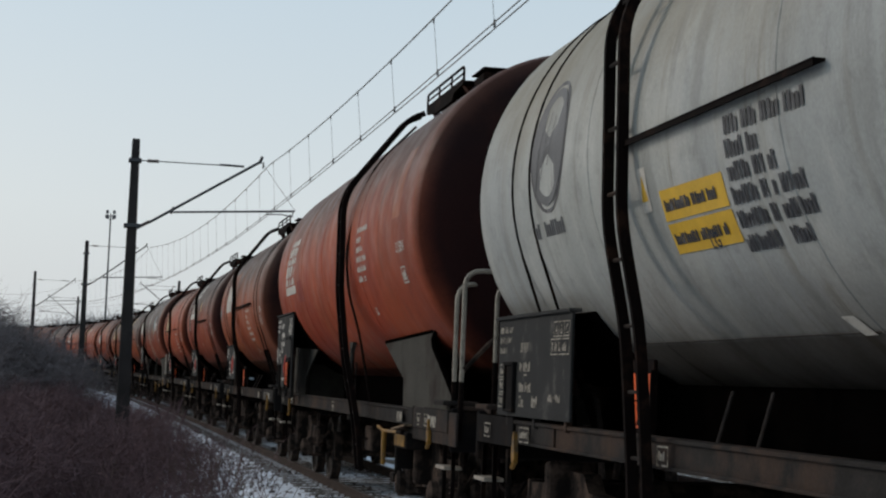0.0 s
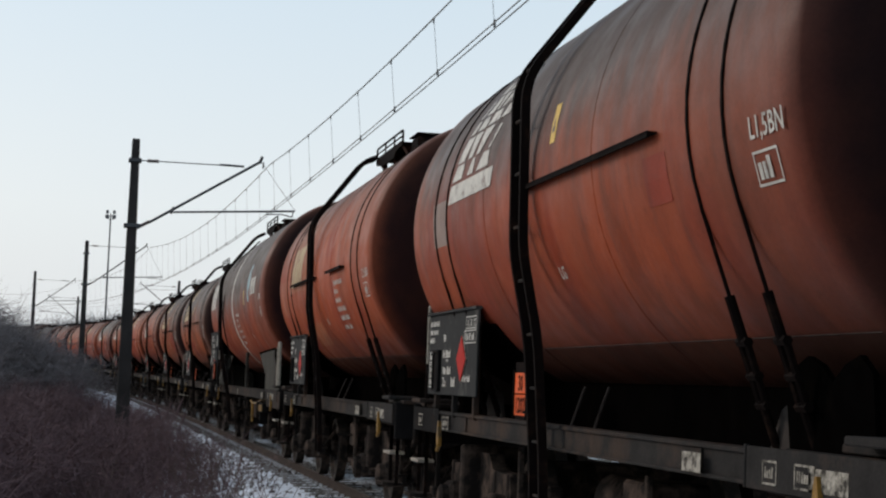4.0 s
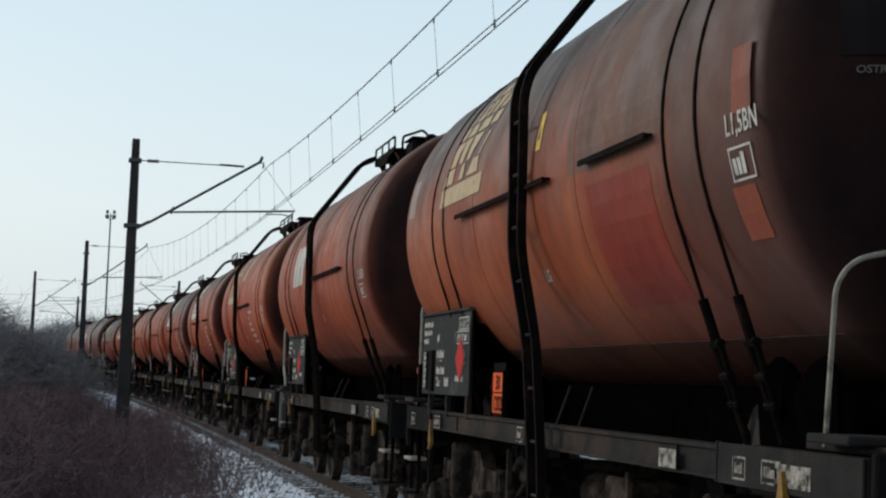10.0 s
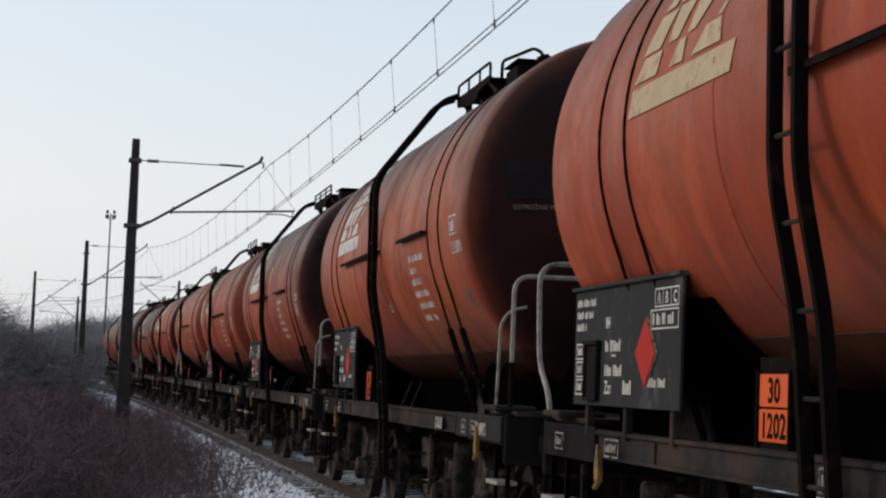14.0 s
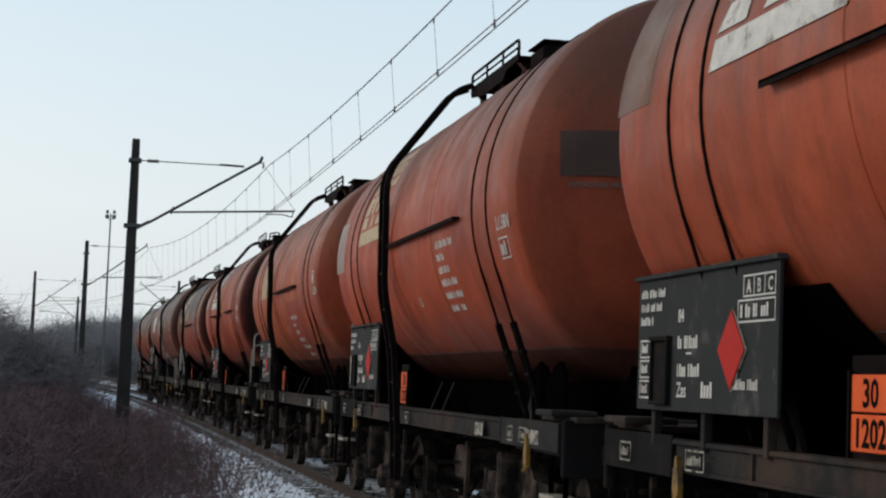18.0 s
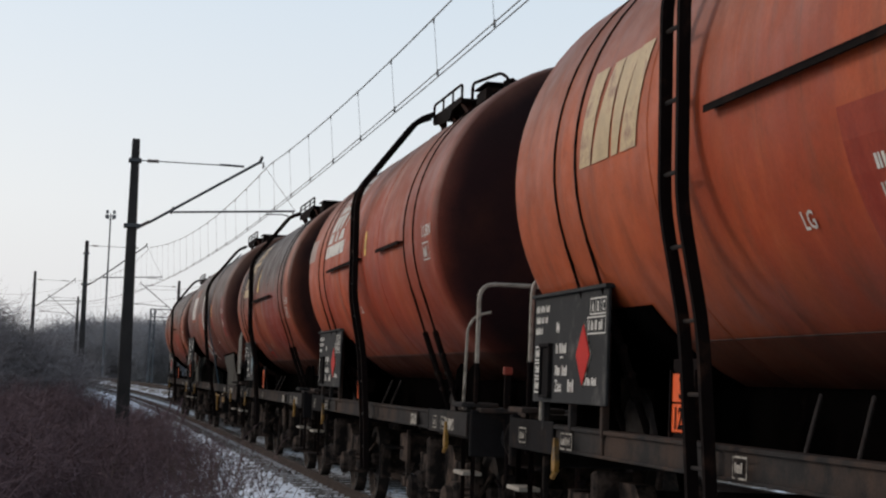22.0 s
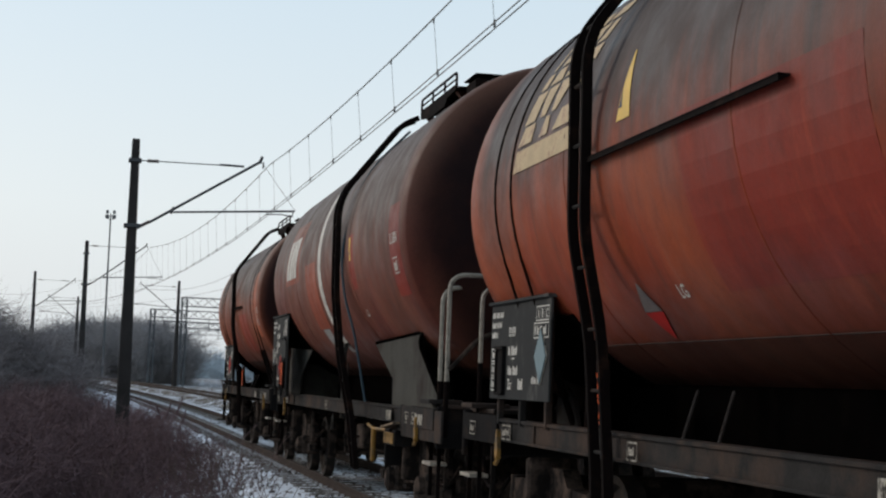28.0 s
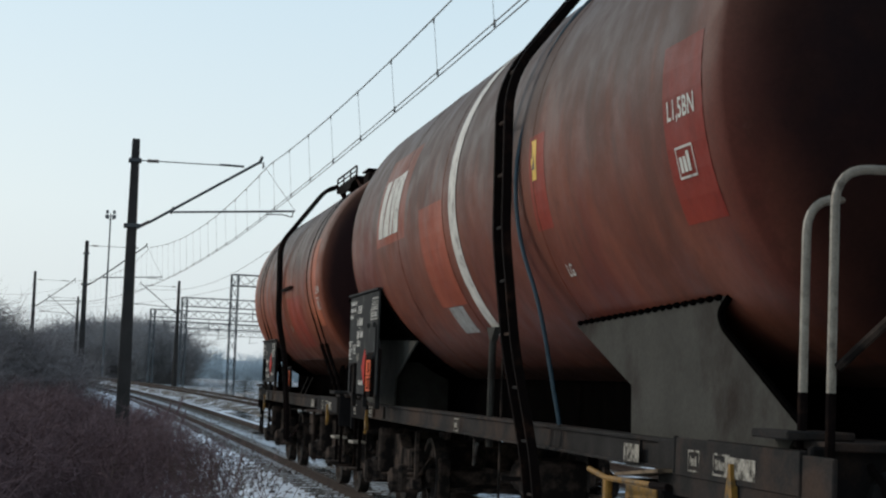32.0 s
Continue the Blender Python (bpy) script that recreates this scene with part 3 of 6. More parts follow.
def lattice(bm, a, b_, d, cell, r=0.03):
    """A square lattice girder from a to b_."""
    a, b_ = Vector(a), Vector(b_)
    ax = (b_ - a).normalized()
    up = Vector((0, 0, 1)) if abs(ax.z) < 0.9 else Vector((1, 0, 0))
    p = ax.cross(up).normalized() * d / 2
    q = ax.cross(p).normalized() * d / 2
    cor = [p + q, p - q, -p - q, -p + q]
    for c in cor:
        tube(bm, [a + c, b_ + c], r * 1.5, 4)
    n = max(2, int((b_ - a).length / cell))
    for i in range(n):
        p0, p1 = a.lerp(b_, i / n), a.lerp(b_, (i + 1) / n)
        for k in range(4):
            c0, c1 = cor[k], cor[(k + 1) % 4]
            tube(bm, [p0 + c0, p1 + c1] if (i + k) % 2 else [p0 + c1, p1 + c0], r, 3, cap=False)


def gantry(s, v, width, height, beam=0.9, deep=0.55):
    ob = thing("portal_gantry", track_pose(s, v, 0.0), "hazy grey steel lattice portal over the yard tracks", "gantry", "portal gantries")
    for k, y in enumerate((0.0, -width)):
        part("leg", f"leg_{height}_{deep}_{y}", lambda bm: lattice(bm, (0, y, -1.6), (0, y, height), deep, 1.0, 0.028), M_GANTRY, ob)
    part("beam", f"beam_{width}_{height}_{beam}", lambda bm: lattice(bm, (0, 0.2, height - beam / 2), (0, -width - 0.2, height - beam / 2), beam, 1.0, 0.028), M_GANTRY, ob)
    for j in range(3):
        y = -width * (0.2 + 0.28 * j)
        part("hanger", f"hanger_{width}_{height}_{j}", lambda bm: (tube(bm, [(0, y, height - beam), (0, y, height - beam - 1.3)], 0.04, 5), tube(bm, [(0, y, height - beam - 1.2), (0, y - 1.6, height - beam - 1.0)], 0.03, 5)), M_GANTRY, ob)
    return ob


gantry(146.5, -12.0, 34.0, 9.0, 0.9, 0.55)
gantry(176.0, -14.0, 34.0, 7.95, 0.85, 0.5)
gantry(189.0, -14.0, 30.0, 7.0, 0.8, 0.45)
gantry(230.0, -28.5, 36.0, 6.6, 0.8, 0.45)
gantry(275.0, -42.0, 40.0, 7.4, 0.8, 0.45)
gantry(330.0, -62.0, 40.0, 7.8, 0.9, 0.5)


def light_tower(s, v, h):
    ob = thing("floodlight_mast", track_pose(s, v, 0.0), "tall slim floodlight mast beyond the tracks", "lamp post")
    part("pole", "flood_pole", lambda bm: tube(bm, [(0, 0, -1.6), (0, 0, h)], 0.13, 8, 0.07), M_GANTRY, ob)
    for k, dx in enumerate((-0.35, 0.35)):
        part("floodlight", f"flood_{k}", lambda bm: (box(bm, -0.16, 0.16, dx - 0.17, dx + 0.17, h - 0.5, h - 0.1, 0.03), tube(bm, [(0, 0, h - 0.6), (0, dx, h - 0.5)], 0.03, 5), box(bm, -0.14, 0.14, dx - 0.12, dx + 0.12, h, h + 0.35, 0.03)), M_GANTRY, ob)


light_tower(186.3, -8.5, 16.3)


# ---------------------------------------------------------------- plants
def twigs(rng, n, radius, height, lean=0.5, thick=0.006, droop=0.2, stems=1, segs=3):
    """Thin tapered shoots, as vertices and faces."""
    vs, fs = [], []

    def shoot(p, d, length, r):
        pts = [p]
        for i in range(segs):
            d = (d + Vector(rng.normal(0, 0.28, 3)) + Vector((0, 0, -droop * i / segs))).normalized()
            pts.append(pts[-1] + d * length / segs)
        base = len(vs)
        a = d.orthogonal().normalized()
        b_ = d.cross(a)
        for i, q in enumerate(pts):
            rr = r * (1 - i / segs) + 0.0012
            for k in range(3):
                t = 2.094 * k
                vs.append(q + (a * math.cos(t) + b_ * math.sin(t)) * rr)
        for i in range(segs):
            for k in range(3):
                o = base + i * 3
                fs.append((o + k, o + (k + 1) % 3, o + 3 + (k + 1) % 3, o + 3 + k))
        return pts
    mains = []
    for _ in range(stems):
        p = Vector((rng.uniform(-1, 1) * radius * 0.5, rng.uniform(-1, 1) * radius * 0.5, -0.1))
        d = Vector((rng.normal(0, lean), rng.normal(0, lean), 1.0)).normalized()
        mains.append(shoot(p, d, height * rng.uniform(0.7, 1.05), thick * 3.0))
    for _ in range(n):
        m = mains[rng.integers(len(mains))]
        i = rng.integers(0, segs)
        p = m[i].lerp(m[i + 1], rng.random())
        d = Vector((rng.normal(0, 1), rng.normal(0, 1), rng.uniform(0.0, 1.2))).normalized()
        q = shoot(p, d, height * rng.uniform(0.18, 0.42), thick * rng.uniform(0.7, 1.4))
        if rng.random() < 0.6:
            shoot(q[2], (q[2] - q[1] + Vector(rng.normal(0, 0.1, 3))).normalized(), height * rng.uniform(0.08, 0.2), thick * 0.7)
    return vs, fs


def as_mesh(name, vs, fs, material):
    me = bpy.data.meshes.new(name)
    me.from_pydata([tuple(v) for v in vs], [], fs)
    me.materials.append(material)
    return me


rng = np.random.default_rng(11)
SHRUB = [as_mesh("shrub_twigs", *twigs(rng, 420, 0.9, 1.75, 0.55, 0.006, 0.3, 26), M_TWIG) for _ in range(4)]
GRASS = [as_mesh("grass_tuft", *twigs(rng, 60, 0.8, 0.85, 0.5, 0.0035, 0.5, 130), M_DRY) for _ in range(3)]
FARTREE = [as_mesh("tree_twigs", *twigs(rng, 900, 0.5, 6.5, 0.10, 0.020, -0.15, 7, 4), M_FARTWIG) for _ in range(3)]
NEARTREE = [as_mesh("tree_twigs", *twigs(rng, 1100, 1.2, 4.6, 0.24, 0.009, 0.0, 9, 4), M_MIDTWIG) for _ in range(3)]


def plant(name, me, s, v, size, label, category, group, wide=1.0):
    p = at(s, v, bank(v) - 0.05)
    ob = new(name, me)
    ob.matrix_basis = Matrix.Translation(p) @ Matrix.Rotation(rng.uniform(0, 6.28), 4, "Z") @ Matrix.Diagonal((size * wide, size * wide, size, 1))
    return tagged(ob, label, category, group)


for i in range(130):
    s = 16.0 + 52.0 * (i / 129) ** 1.1 + rng.uniform(-1, 1)
    v = 4.5 + 0.95 * min(1.0, max(0.0, (50.0 - s) / 12.0)) + max(0.0, 30.0 - s) * 0.085 - max(0.0, s - 30.0) * 0.018 + 0.03 * (s - 15.0) * rng.random() + 2.2 * rng.random() ** 2
    plant("shrub", SHRUB[i % 4], s, v, rng.uniform(0.72, 1.0) * (0.85 if v < 4.3 else 1.08), "tangled leafless dark brown shrub beside the track", "shrub", "trackside shrubs", 1.15)
THIN = [as_mesh("thin_shrub", *twigs(rng, 46, 0.9, 1.3, 0.5, 0.004, 0.35, 7), M_TWIG) for _ in range(3)]
for i in range(130):
    s = 24.0 + 34.0 * rng.random() if i < 60 else rng.uniform(25, 36) if i < 84 else rng.uniform(36, 62)
    plant("thin_shrub", THIN[i % 3], s, rng.uniform(3.2, 4.6) if i < 60 else rng.uniform(2.9, 3.9) if i < 84 else rng.uniform(2.2, 3.4), rng.uniform(0.55, 1.0), "sparse leafless shrub standing in patchy snow", "shrub", "sparse shrubs", 1.1)
for i in range(84):
    s = 19.0 + 33.0 * rng.random()
    edge = 4.5 + 0.95 * min(1.0, max(0.0, (50.0 - s) / 12.0)) + max(0.0, 30.0 - s) * 0.085 - max(0.0, s - 30.0) * 0.018
    plant("thin_shrub", THIN[i % 3], s, edge + 0.4 - 1.35 * rng.random(), rng.uniform(0.75, 1.3), "sparse leafless shrub standing in patchy snow", "shrub", "sparse shrubs", 0.9)
for i in range(96):
    s = rng.uniform(44.0, 78.0)
    plant("thin_shrub", THIN[i % 3], s, rng.uniform(1.9, 4.2), rng.uniform(0.6, 1.05), "sparse leafless shrub standing in patchy snow", "shrub", "sparse shrubs", 1.2)
for i in range(64):
    s = 72.0 + 58.0 * rng.random()
    q = rng.random()
    plant("bare_tree", NEARTREE[i % 3], s, 4.9 + 5.5 * q - max(0.0, s - 100) * 0.01, (0.62 + 0.5 * q) * rng.uniform(0.85, 1.15), "small leafless grey-brown tree on the embankment", "tree", "embankment trees", 1.35)
for i in range(150):
    s = rng.uniform(196, 245)
    v = -9.4 - (s - 196) * 0.16 - 10.5 * rng.random() if i % 4 else rng.uniform(5, 22)
    plant("far_tree", FARTREE[i % 3], s, v, rng.uniform(0.75, 1.15), "distant leafless tree grey with haze", "tree", "distant trees", 1.2)
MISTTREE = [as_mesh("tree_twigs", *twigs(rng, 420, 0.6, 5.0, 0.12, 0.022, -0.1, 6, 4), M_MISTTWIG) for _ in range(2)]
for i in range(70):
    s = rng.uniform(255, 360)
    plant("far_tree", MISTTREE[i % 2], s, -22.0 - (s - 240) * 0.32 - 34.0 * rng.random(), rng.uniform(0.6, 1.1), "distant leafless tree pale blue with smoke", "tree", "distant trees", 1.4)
for i in range(90):
    s = 22.0 + 38.0 * rng.random()
    v = rng.uniform(2.9, 4.6)
    if s < 38.0 and v < 3.9:
        continue
    plant("grass_tuft", GRASS[i % 3], s, v, rng.uniform(0.35, 0.8), "dry brown grass standing in thin snow", "grass", "dry grass tufts")["kind"] = "stuff"


# low brush that hides the foot of the nearest mast
for i in range(16):
    s = 29.0 + 14.0 * rng.random()
    plant("thin_shrub" if i % 3 else "shrub", THIN[i % 3] if i % 3 else SHRUB[i % 4], s, MASTS[1][1] + 0.035 * (MASTS[1][0] - s) + rng.uniform(-0.45, 0.45), rng.uniform(1.15, 1.6) if i % 3 else rng.uniform(0.85, 1.0), "leafless brush round the foot of the mast", "shrub", "brush at the mast")


STALKS = [as_mesh("weed_stalks", *twigs(rng, 22, 0.9, 1.2, 0.22, 0.0028, 0.15, 16), M_TWIG if q else M_DRY) for q in range(4)]
for i in range(190):
    s = 24.0 + 34.0 * rng.random()
    v = 1.75 + 2.4 * rng.random() + 0.02 * max(0.0, 36.0 - s)
    plant("weed_clump", STALKS[i % 4], s, v, rng.uniform(0.4, 0.95), "upright withered weed stalks in patchy snow", "weeds", "withered weeds", 1.2)["kind"] = "stuff"


def dead_stalk(s, v, h, lean):
    ob = thing("dead_stalk", track_pose(s, v, bank(v)), "withered dark seed stalk in the grass", "plant", "dead stalks")
    part("stem", f"stem_{h}_{lean}", lambda bm: tube(bm, [(0, 0, -0.1), (0, lean * 0.4, h * 0.5), (0, lean, h)], 0.012, 5, 0.008), M_TWIG, ob)
    part("seed_head", f"seed_{h}_{lean}", lambda bm: tube(bm, [(0, lean * 0.75, h * 0.75), (0, lean * 0.9, h * 0.9), (0, lean * 1.05, h * 1.05)], 0.03, 6, 0.015), M_TWIG, ob)


for row in ((44.0, 2.75, 1.25, -0.35), (44.6, 2.55, 1.3, -0.45), (42.0, 2.5, 1.2, 0.3), (43.0, 2.3, 1.0, -0.2)):
    dead_stalk(*row)

plank = thing("timber", track_pose(33.2, 1.62, bank(1.62)), "dark weathered timber lying in the snow", "timber")
part("beam", "old_timber", lambda bm: box(bm, -0.14, 0.14, -0.3, 0.3, -0.05, 0.09, 0.015), M_SLEEPER, plank)

# pale blue stands for the haze in front of the far woods
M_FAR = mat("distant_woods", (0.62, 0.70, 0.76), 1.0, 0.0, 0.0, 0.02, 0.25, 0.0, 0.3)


def distance():
    """Far woods and sheds closing the plain."""
    r = np.random.default_rng(3)
    vs, fs = [], []
    n = 360
    h = 11.0 + 1.2 * np.convolve(r.normal(0, 1, n + 20), np.ones(7) / 7, "same")[:n]
    for i in range(n):
        a = 2 * math.pi * i / n
        for k, z in enumerate((-20.0, h[i] + r.uniform(0, 0.8))):
            vs.append((1100 * math.sin(a), 1100 * math.cos(a), z))
    for i in range(n):
        j = (i + 1) % n
        fs.append((2 * i, 2 * j, 2 * j + 1, 2 * i + 1))
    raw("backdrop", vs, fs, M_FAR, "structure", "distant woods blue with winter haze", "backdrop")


distance()


# ---------------------------------------------------------------- the tank wagons
import functools
KIND = {
    "A": dict(uc=-2.5, R=1.50, Z=2.91, cyl=4.60, frame=5.55, buf=6.12, bogie=3.4, ladder=-2.35, board=(1.39, 2.10)),
    "B": dict(uc=-4.43, R=1.58, Z=3.01, cyl=6.60, frame=7.25, buf=7.92, bogie=5.25, ladder=-7.0, board=(1.34, 2.42), short=1.15),
}


def cap_profile(cyl, R, n=5):
    """A dished end: a tight knuckle, then a shallow crown."""
    rk, rc = 0.42, R * 1.85
    a = math.acos((R - rk) / (rc - rk)) if R - rk < rc - rk else 0.0
    deep = rc - (rc - rk) * math.sin(a)
    out = [(cyl + rk * math.sin(q), R - rk + rk * math.cos(q)) for q in (math.pi / 2 - a) * np.arange(n + 1) / n]
    out += [(cyl + deep - rc + rc * math.cos(q), max(0.02, rc * math.sin(q))) for q in (math.pi / 2 - a) * np.arange(n + 3, -1, -1)[1:] / (n + 3)]
    return out


def tank_mesh(kind, less=0.0):
    k = KIND[kind]

    def build(bm):
        right = cap_profile(k["cyl"], k["R"])
        lathe(bm, [(-a, r) for a, r in right[::-1]] + [(a - k.get("short", 0.0) - less, r) for a, r in right], "x", 72)
    return build


def flat_text(s, size, bold=0.0):
    """The outline of a word as vertices and faces, its left foot at the origin."""
    cu = bpy.data.curves.new("t", "FONT")
    cu.body, cu.size, cu.offset, cu.resolution_u = s, size, bold, 2
    ob = bpy.data.objects.new("t", cu)
    me = ob.to_mesh()
    vs = [(v.co.x, v.co.y) for v in me.vertices]
    fs = [tuple(p.vertices) for p in me.polygons]
    ob.to_mesh_clear()
    bpy.data.objects.remove(ob)
    bpy.data.curves.remove(cu)
    return vs, fs


def rects(rows, cell=0.12):
    """Slanted rectangles (x0, y0, x1, y1, slant) cut into small faces."""
    vs, fs = [], []
    for x0, y0, x1, y1, sl in rows:
        n = max(1, int(abs(y1 - y0) / cell))
        b0 = len(vs)
        for i in range(n + 1):
            y = y0 + (y1 - y0) * i / n
            vs += [(x0 + sl * (y - y0), y), (x1 + sl * (y - y0), y)]
        fs += [(b0 + 2 * i, b0 + 2 * i + 1, b0 + 2 * i + 3, b0 + 2 * i + 2) for i in range(n)]
    return vs, fs


def decal(name, key, shape, x, z, material, parent, on="tank", label="", lift=0.004, y=1.3, kind="A"):
    """Paint on the tank's side (z is the height of its foot) or on a flat plate."""
    def build(bm):
        vs, fs = shape
        pts = []
        R, Z = KIND[kind]["R"], KIND[kind]["Z"]
        a0 = math.asin(max(-1.0, min(1.0, (z - Z) / R)))
        for px, py in vs:
            if on == "tank":
                a = a0 + py / R
                pts.append(bm.verts.new((x - px, (R + lift) * math.cos(a), (R + lift) * math.sin(a))))
            elif on == "plate":
                pts.append(bm.verts.new((x - px, y + lift, z + py)))
            else:                       # the end cap that faces the camera
                yy, zz = 0.85 - px, z + py - Z
                prof = cap_profile(x, R)
                q = np.interp(math.hypot(yy, zz), [b_ for _, b_ in prof[::-1]], [a for a, _ in prof[::-1]])
                pts.append(bm.verts.new((-q - 0.012 - lift, yy, zz)))
        for f in fs:
            try:
                bm.faces.new([pts[i] for i in f])
            except ValueError:
                pass
    ob = part(name, key, build, material, parent, label)
    if name in ("lettering", "stencil", "number"):
        tagged(ob, kind="stuff")
    return ob


def trapezia(rows, slant, cell=0.09):
    """Upright-sided blocks (x0, x1 at the foot, x0, x1 at the top, y0, y1), leaning by slant, cut into small faces."""
    vs, fs = [], []
    for a0, a1, b0, b1, y0, y1 in rows:
        n = max(1, int((y1 - y0) / cell))
        k = len(vs)
        for i in range(n + 1):
            q = i / n
            y = y0 + (y1 - y0) * q
            vs += [(a0 + (b0 - a0) * q + slant * y, y), (a1 + (b1 - a1) * q + slant * y, y)]
        fs += [(k + 2 * i, k + 2 * i + 1, k + 2 * i + 3, k + 2 * i + 2) for i in range(n)]
    return vs, fs


def logo_blocks():
    """A slanted emblem: tight courses of uneven blocks on a foot bar."""
    return [(0.0, 1.66, 0.0, 1.66, 0.0, 0.15),
            (0.0, 0.40, 0.08, 0.38, 0.18, 0.31), (0.62, 0.84, 0.68, 0.78, 0.18, 0.31), (0.98, 1.42, 1.10, 1.32, 0.18, 0.31),
            (0.02, 0.32, 0.08, 0.36, 0.33, 0.54), (0.46, 0.62, 0.40, 0.68, 0.33, 0.54), (0.78, 0.90, 0.76, 1.12, 0.33, 0.54), (1.24, 1.30, 1.36, 1.46, 0.33, 0.50),
            (0.06, 0.24, 0.12, 0.26, 0.57, 0.68), (0.34, 0.66, 0.40, 0.60, 0.57, 0.68), (0.74, 1.16, 0.78, 1.08, 0.57, 0.68), (1.22, 1.50, 1.28, 1.50, 0.57, 0.68),
            (0.12, 0.20, 0.20, 0.26, 0.71, 0.88), (0.36, 0.62, 0.42, 0.56, 0.71, 0.88), (0.70, 0.80, 0.64, 0.84, 0.71, 0.88), (0.92, 1.10, 0.96, 1.24, 0.71, 0.88), (1.24, 1.46, 1.34, 1.48, 0.71, 0.86),
            (0.30, 0.52, 0.34, 0.52, 0.91, 1.02), (0.62, 0.98, 0.66, 0.98, 0.91, 1.02), (1.08, 1.48, 1.10, 1.50, 0.91, 1.02)]


def logo_letters():
    """Four heavy slanted blocks of an emblem, close together."""
    return [(0.02, 0.27, 0.0, 0.29, 0.0, 0.57), (0.30, 0.66, 0.42, 0.62, 0.0, 0.57), (0.72, 0.84, 0.64, 0.94, 0.0, 0.57), (0.90, 1.20, 0.94, 1.18, 0.0, 0.58)]


TEXTS = {}


def words(s, size, bold=0.0):
    if (s, size, bold) not in TEXTS:
        TEXTS[(s, size, bold)] = flat_text(s, size, bold)
    return TEXTS[(s, size, bold)]


def soft_strap(bm, x):
    """A steel band over the tank, from one tie rod to the other."""
    n, R = 40, KIND["A"]["R"]
    ring = []
    for i in range(n + 1):
        a = radians(-20 + 220 * i / n)
        ring.append([bm.verts.new((x + d, r * math.cos(a), r * math.sin(a))) for d, r in ((-0.0135, R - 0.01), (-0.0135, R + 0.010), (0.0135, R + 0.010), (0.0135, R - 0.01))])
    for a, b_ in zip(ring, ring[1:]):
        for k in range(4):
            bm.faces.new((a[k], a[(k + 1) % 4], b_[(k + 1) % 4], b_[k]))
    bm.faces.new(ring[0][::-1])
    bm.faces.new(ring[-1])


WHEELSETS = []


def bogie(wagon, x):
    ob = new("bogie")
    ob.parent = wagon
    ob.matrix_basis = pose(x, 0, 0)
    tagged(ob, "two-axle cast bogie caked with brown grime")

    def frame_side(y):
        def build(bm):
            o = 1 if y > 0 else -1
            prism(bm, [(-1.25, 0.62), (-1.2, 0.78), (-0.55, 0.80), (-0.4, 0.92), (0.4, 0.92), (0.55, 0.80), (1.2, 0.78), (1.25, 0.62), (0.6, 0.60), (0.4, 0.46), (-0.4, 0.46), (-0.6, 0.60)], y - 0.06, y + 0.06)
            for c in (-0.9, 0.9):
                box(bm, c - 0.16, c + 0.16, y - 0.10, y + 0.16 * o, 0.34, 0.62, 0.03)
                lathe(bm, [(0.0, 0.13), (0.07 * o, 0.13), (0.09 * o, 0.09)], "y", 12, (c, y + 0.15 * o, 0.46))
                for d in (-0.24, 0.24):
                    lathe(bm, [(0.0, 0.075), (0.2, 0.075)], "z", 10, (c + d, y, 0.60))
                    for q in range(4):
                        lathe(bm, [(0.0, 0.07), (0.02, 0.095), (0.04, 0.07)], "z", 10, (c + d, y, 0.42 + 0.05 * q))
                box(bm, c - 0.36, c + 0.36, y - 0.08, y + 0.08, 0.38, 0.42)
            box(bm, -0.05, 0.05, y - 0.1, y + 0.22 * o, 0.5, 0.98, 0.02)
        return build
    part("side_frame", "bogie_side_l", frame_side(1.0), M_BOGIE, ob)
    part("side_frame", "bogie_side_r", frame_side(-1.0), M_BOGIE, ob)
    part("bolster", "bogie_bolster", lambda bm: (box(bm, -0.25, 0.25, -1.0, 1.0, 0.55, 0.86, 0.03), box(bm, -1.3, -1.15, -0.9, 0.9, 0.45, 0.6, 0.02), box(bm, 1.15, 1.3, -0.9, 0.9, 0.45, 0.6, 0.02)), M_BOGIE, ob)
    for c in (-1.42, -0.38, 0.38, 1.42):
        part("brake_shoe", f"brake_shoe_{c}", lambda bm: (box(bm, c - 0.05, c + 0.05, 0.69, 0.81, 0.3, 0.72, 0.015), tube(bm, [(c, -0.75, 0.4), (c, 0.75, 0.4)], 0.03, 6)), M_BOGIE, ob)

    def wheels(bm):
        tube(bm, [(0, -1.0, 0), (0, 1.0, 0)], 0.08, 10)
        for o in (-1, 1):
            lathe(bm, [(-0.07, 0.44), (-0.065, 0.46), (0.065, 0.455), (0.065, 0.40), (0.02, 0.37), (0.02, 0.16), (0.06, 0.13), (-0.06, 0.13), (-0.02, 0.16), (-0.02, 0.37), (-0.065, 0.40)], "y", 26, (0, o * 0.75, 0))
            for q in range(3):
                a = 2.094 * q
                box(bm, math.cos(a) * 0.27 - 0.04, math.cos(a) * 0.27 + 0.04, o * 0.75 + o * 0.02, o * 0.75 + o * 0.032, math.sin(a) * 0.27 - 0.04, math.sin(a) * 0.27 + 0.04)
    for c in (-0.9, 0.9):
        ws = part("wheelset", "wheelset", wheels, M_WHEEL, ob, "grimy steel wheels on their axle", pose(c, 0, 0.46), True)
        WHEELSETS.append((ws, c))
    return ob


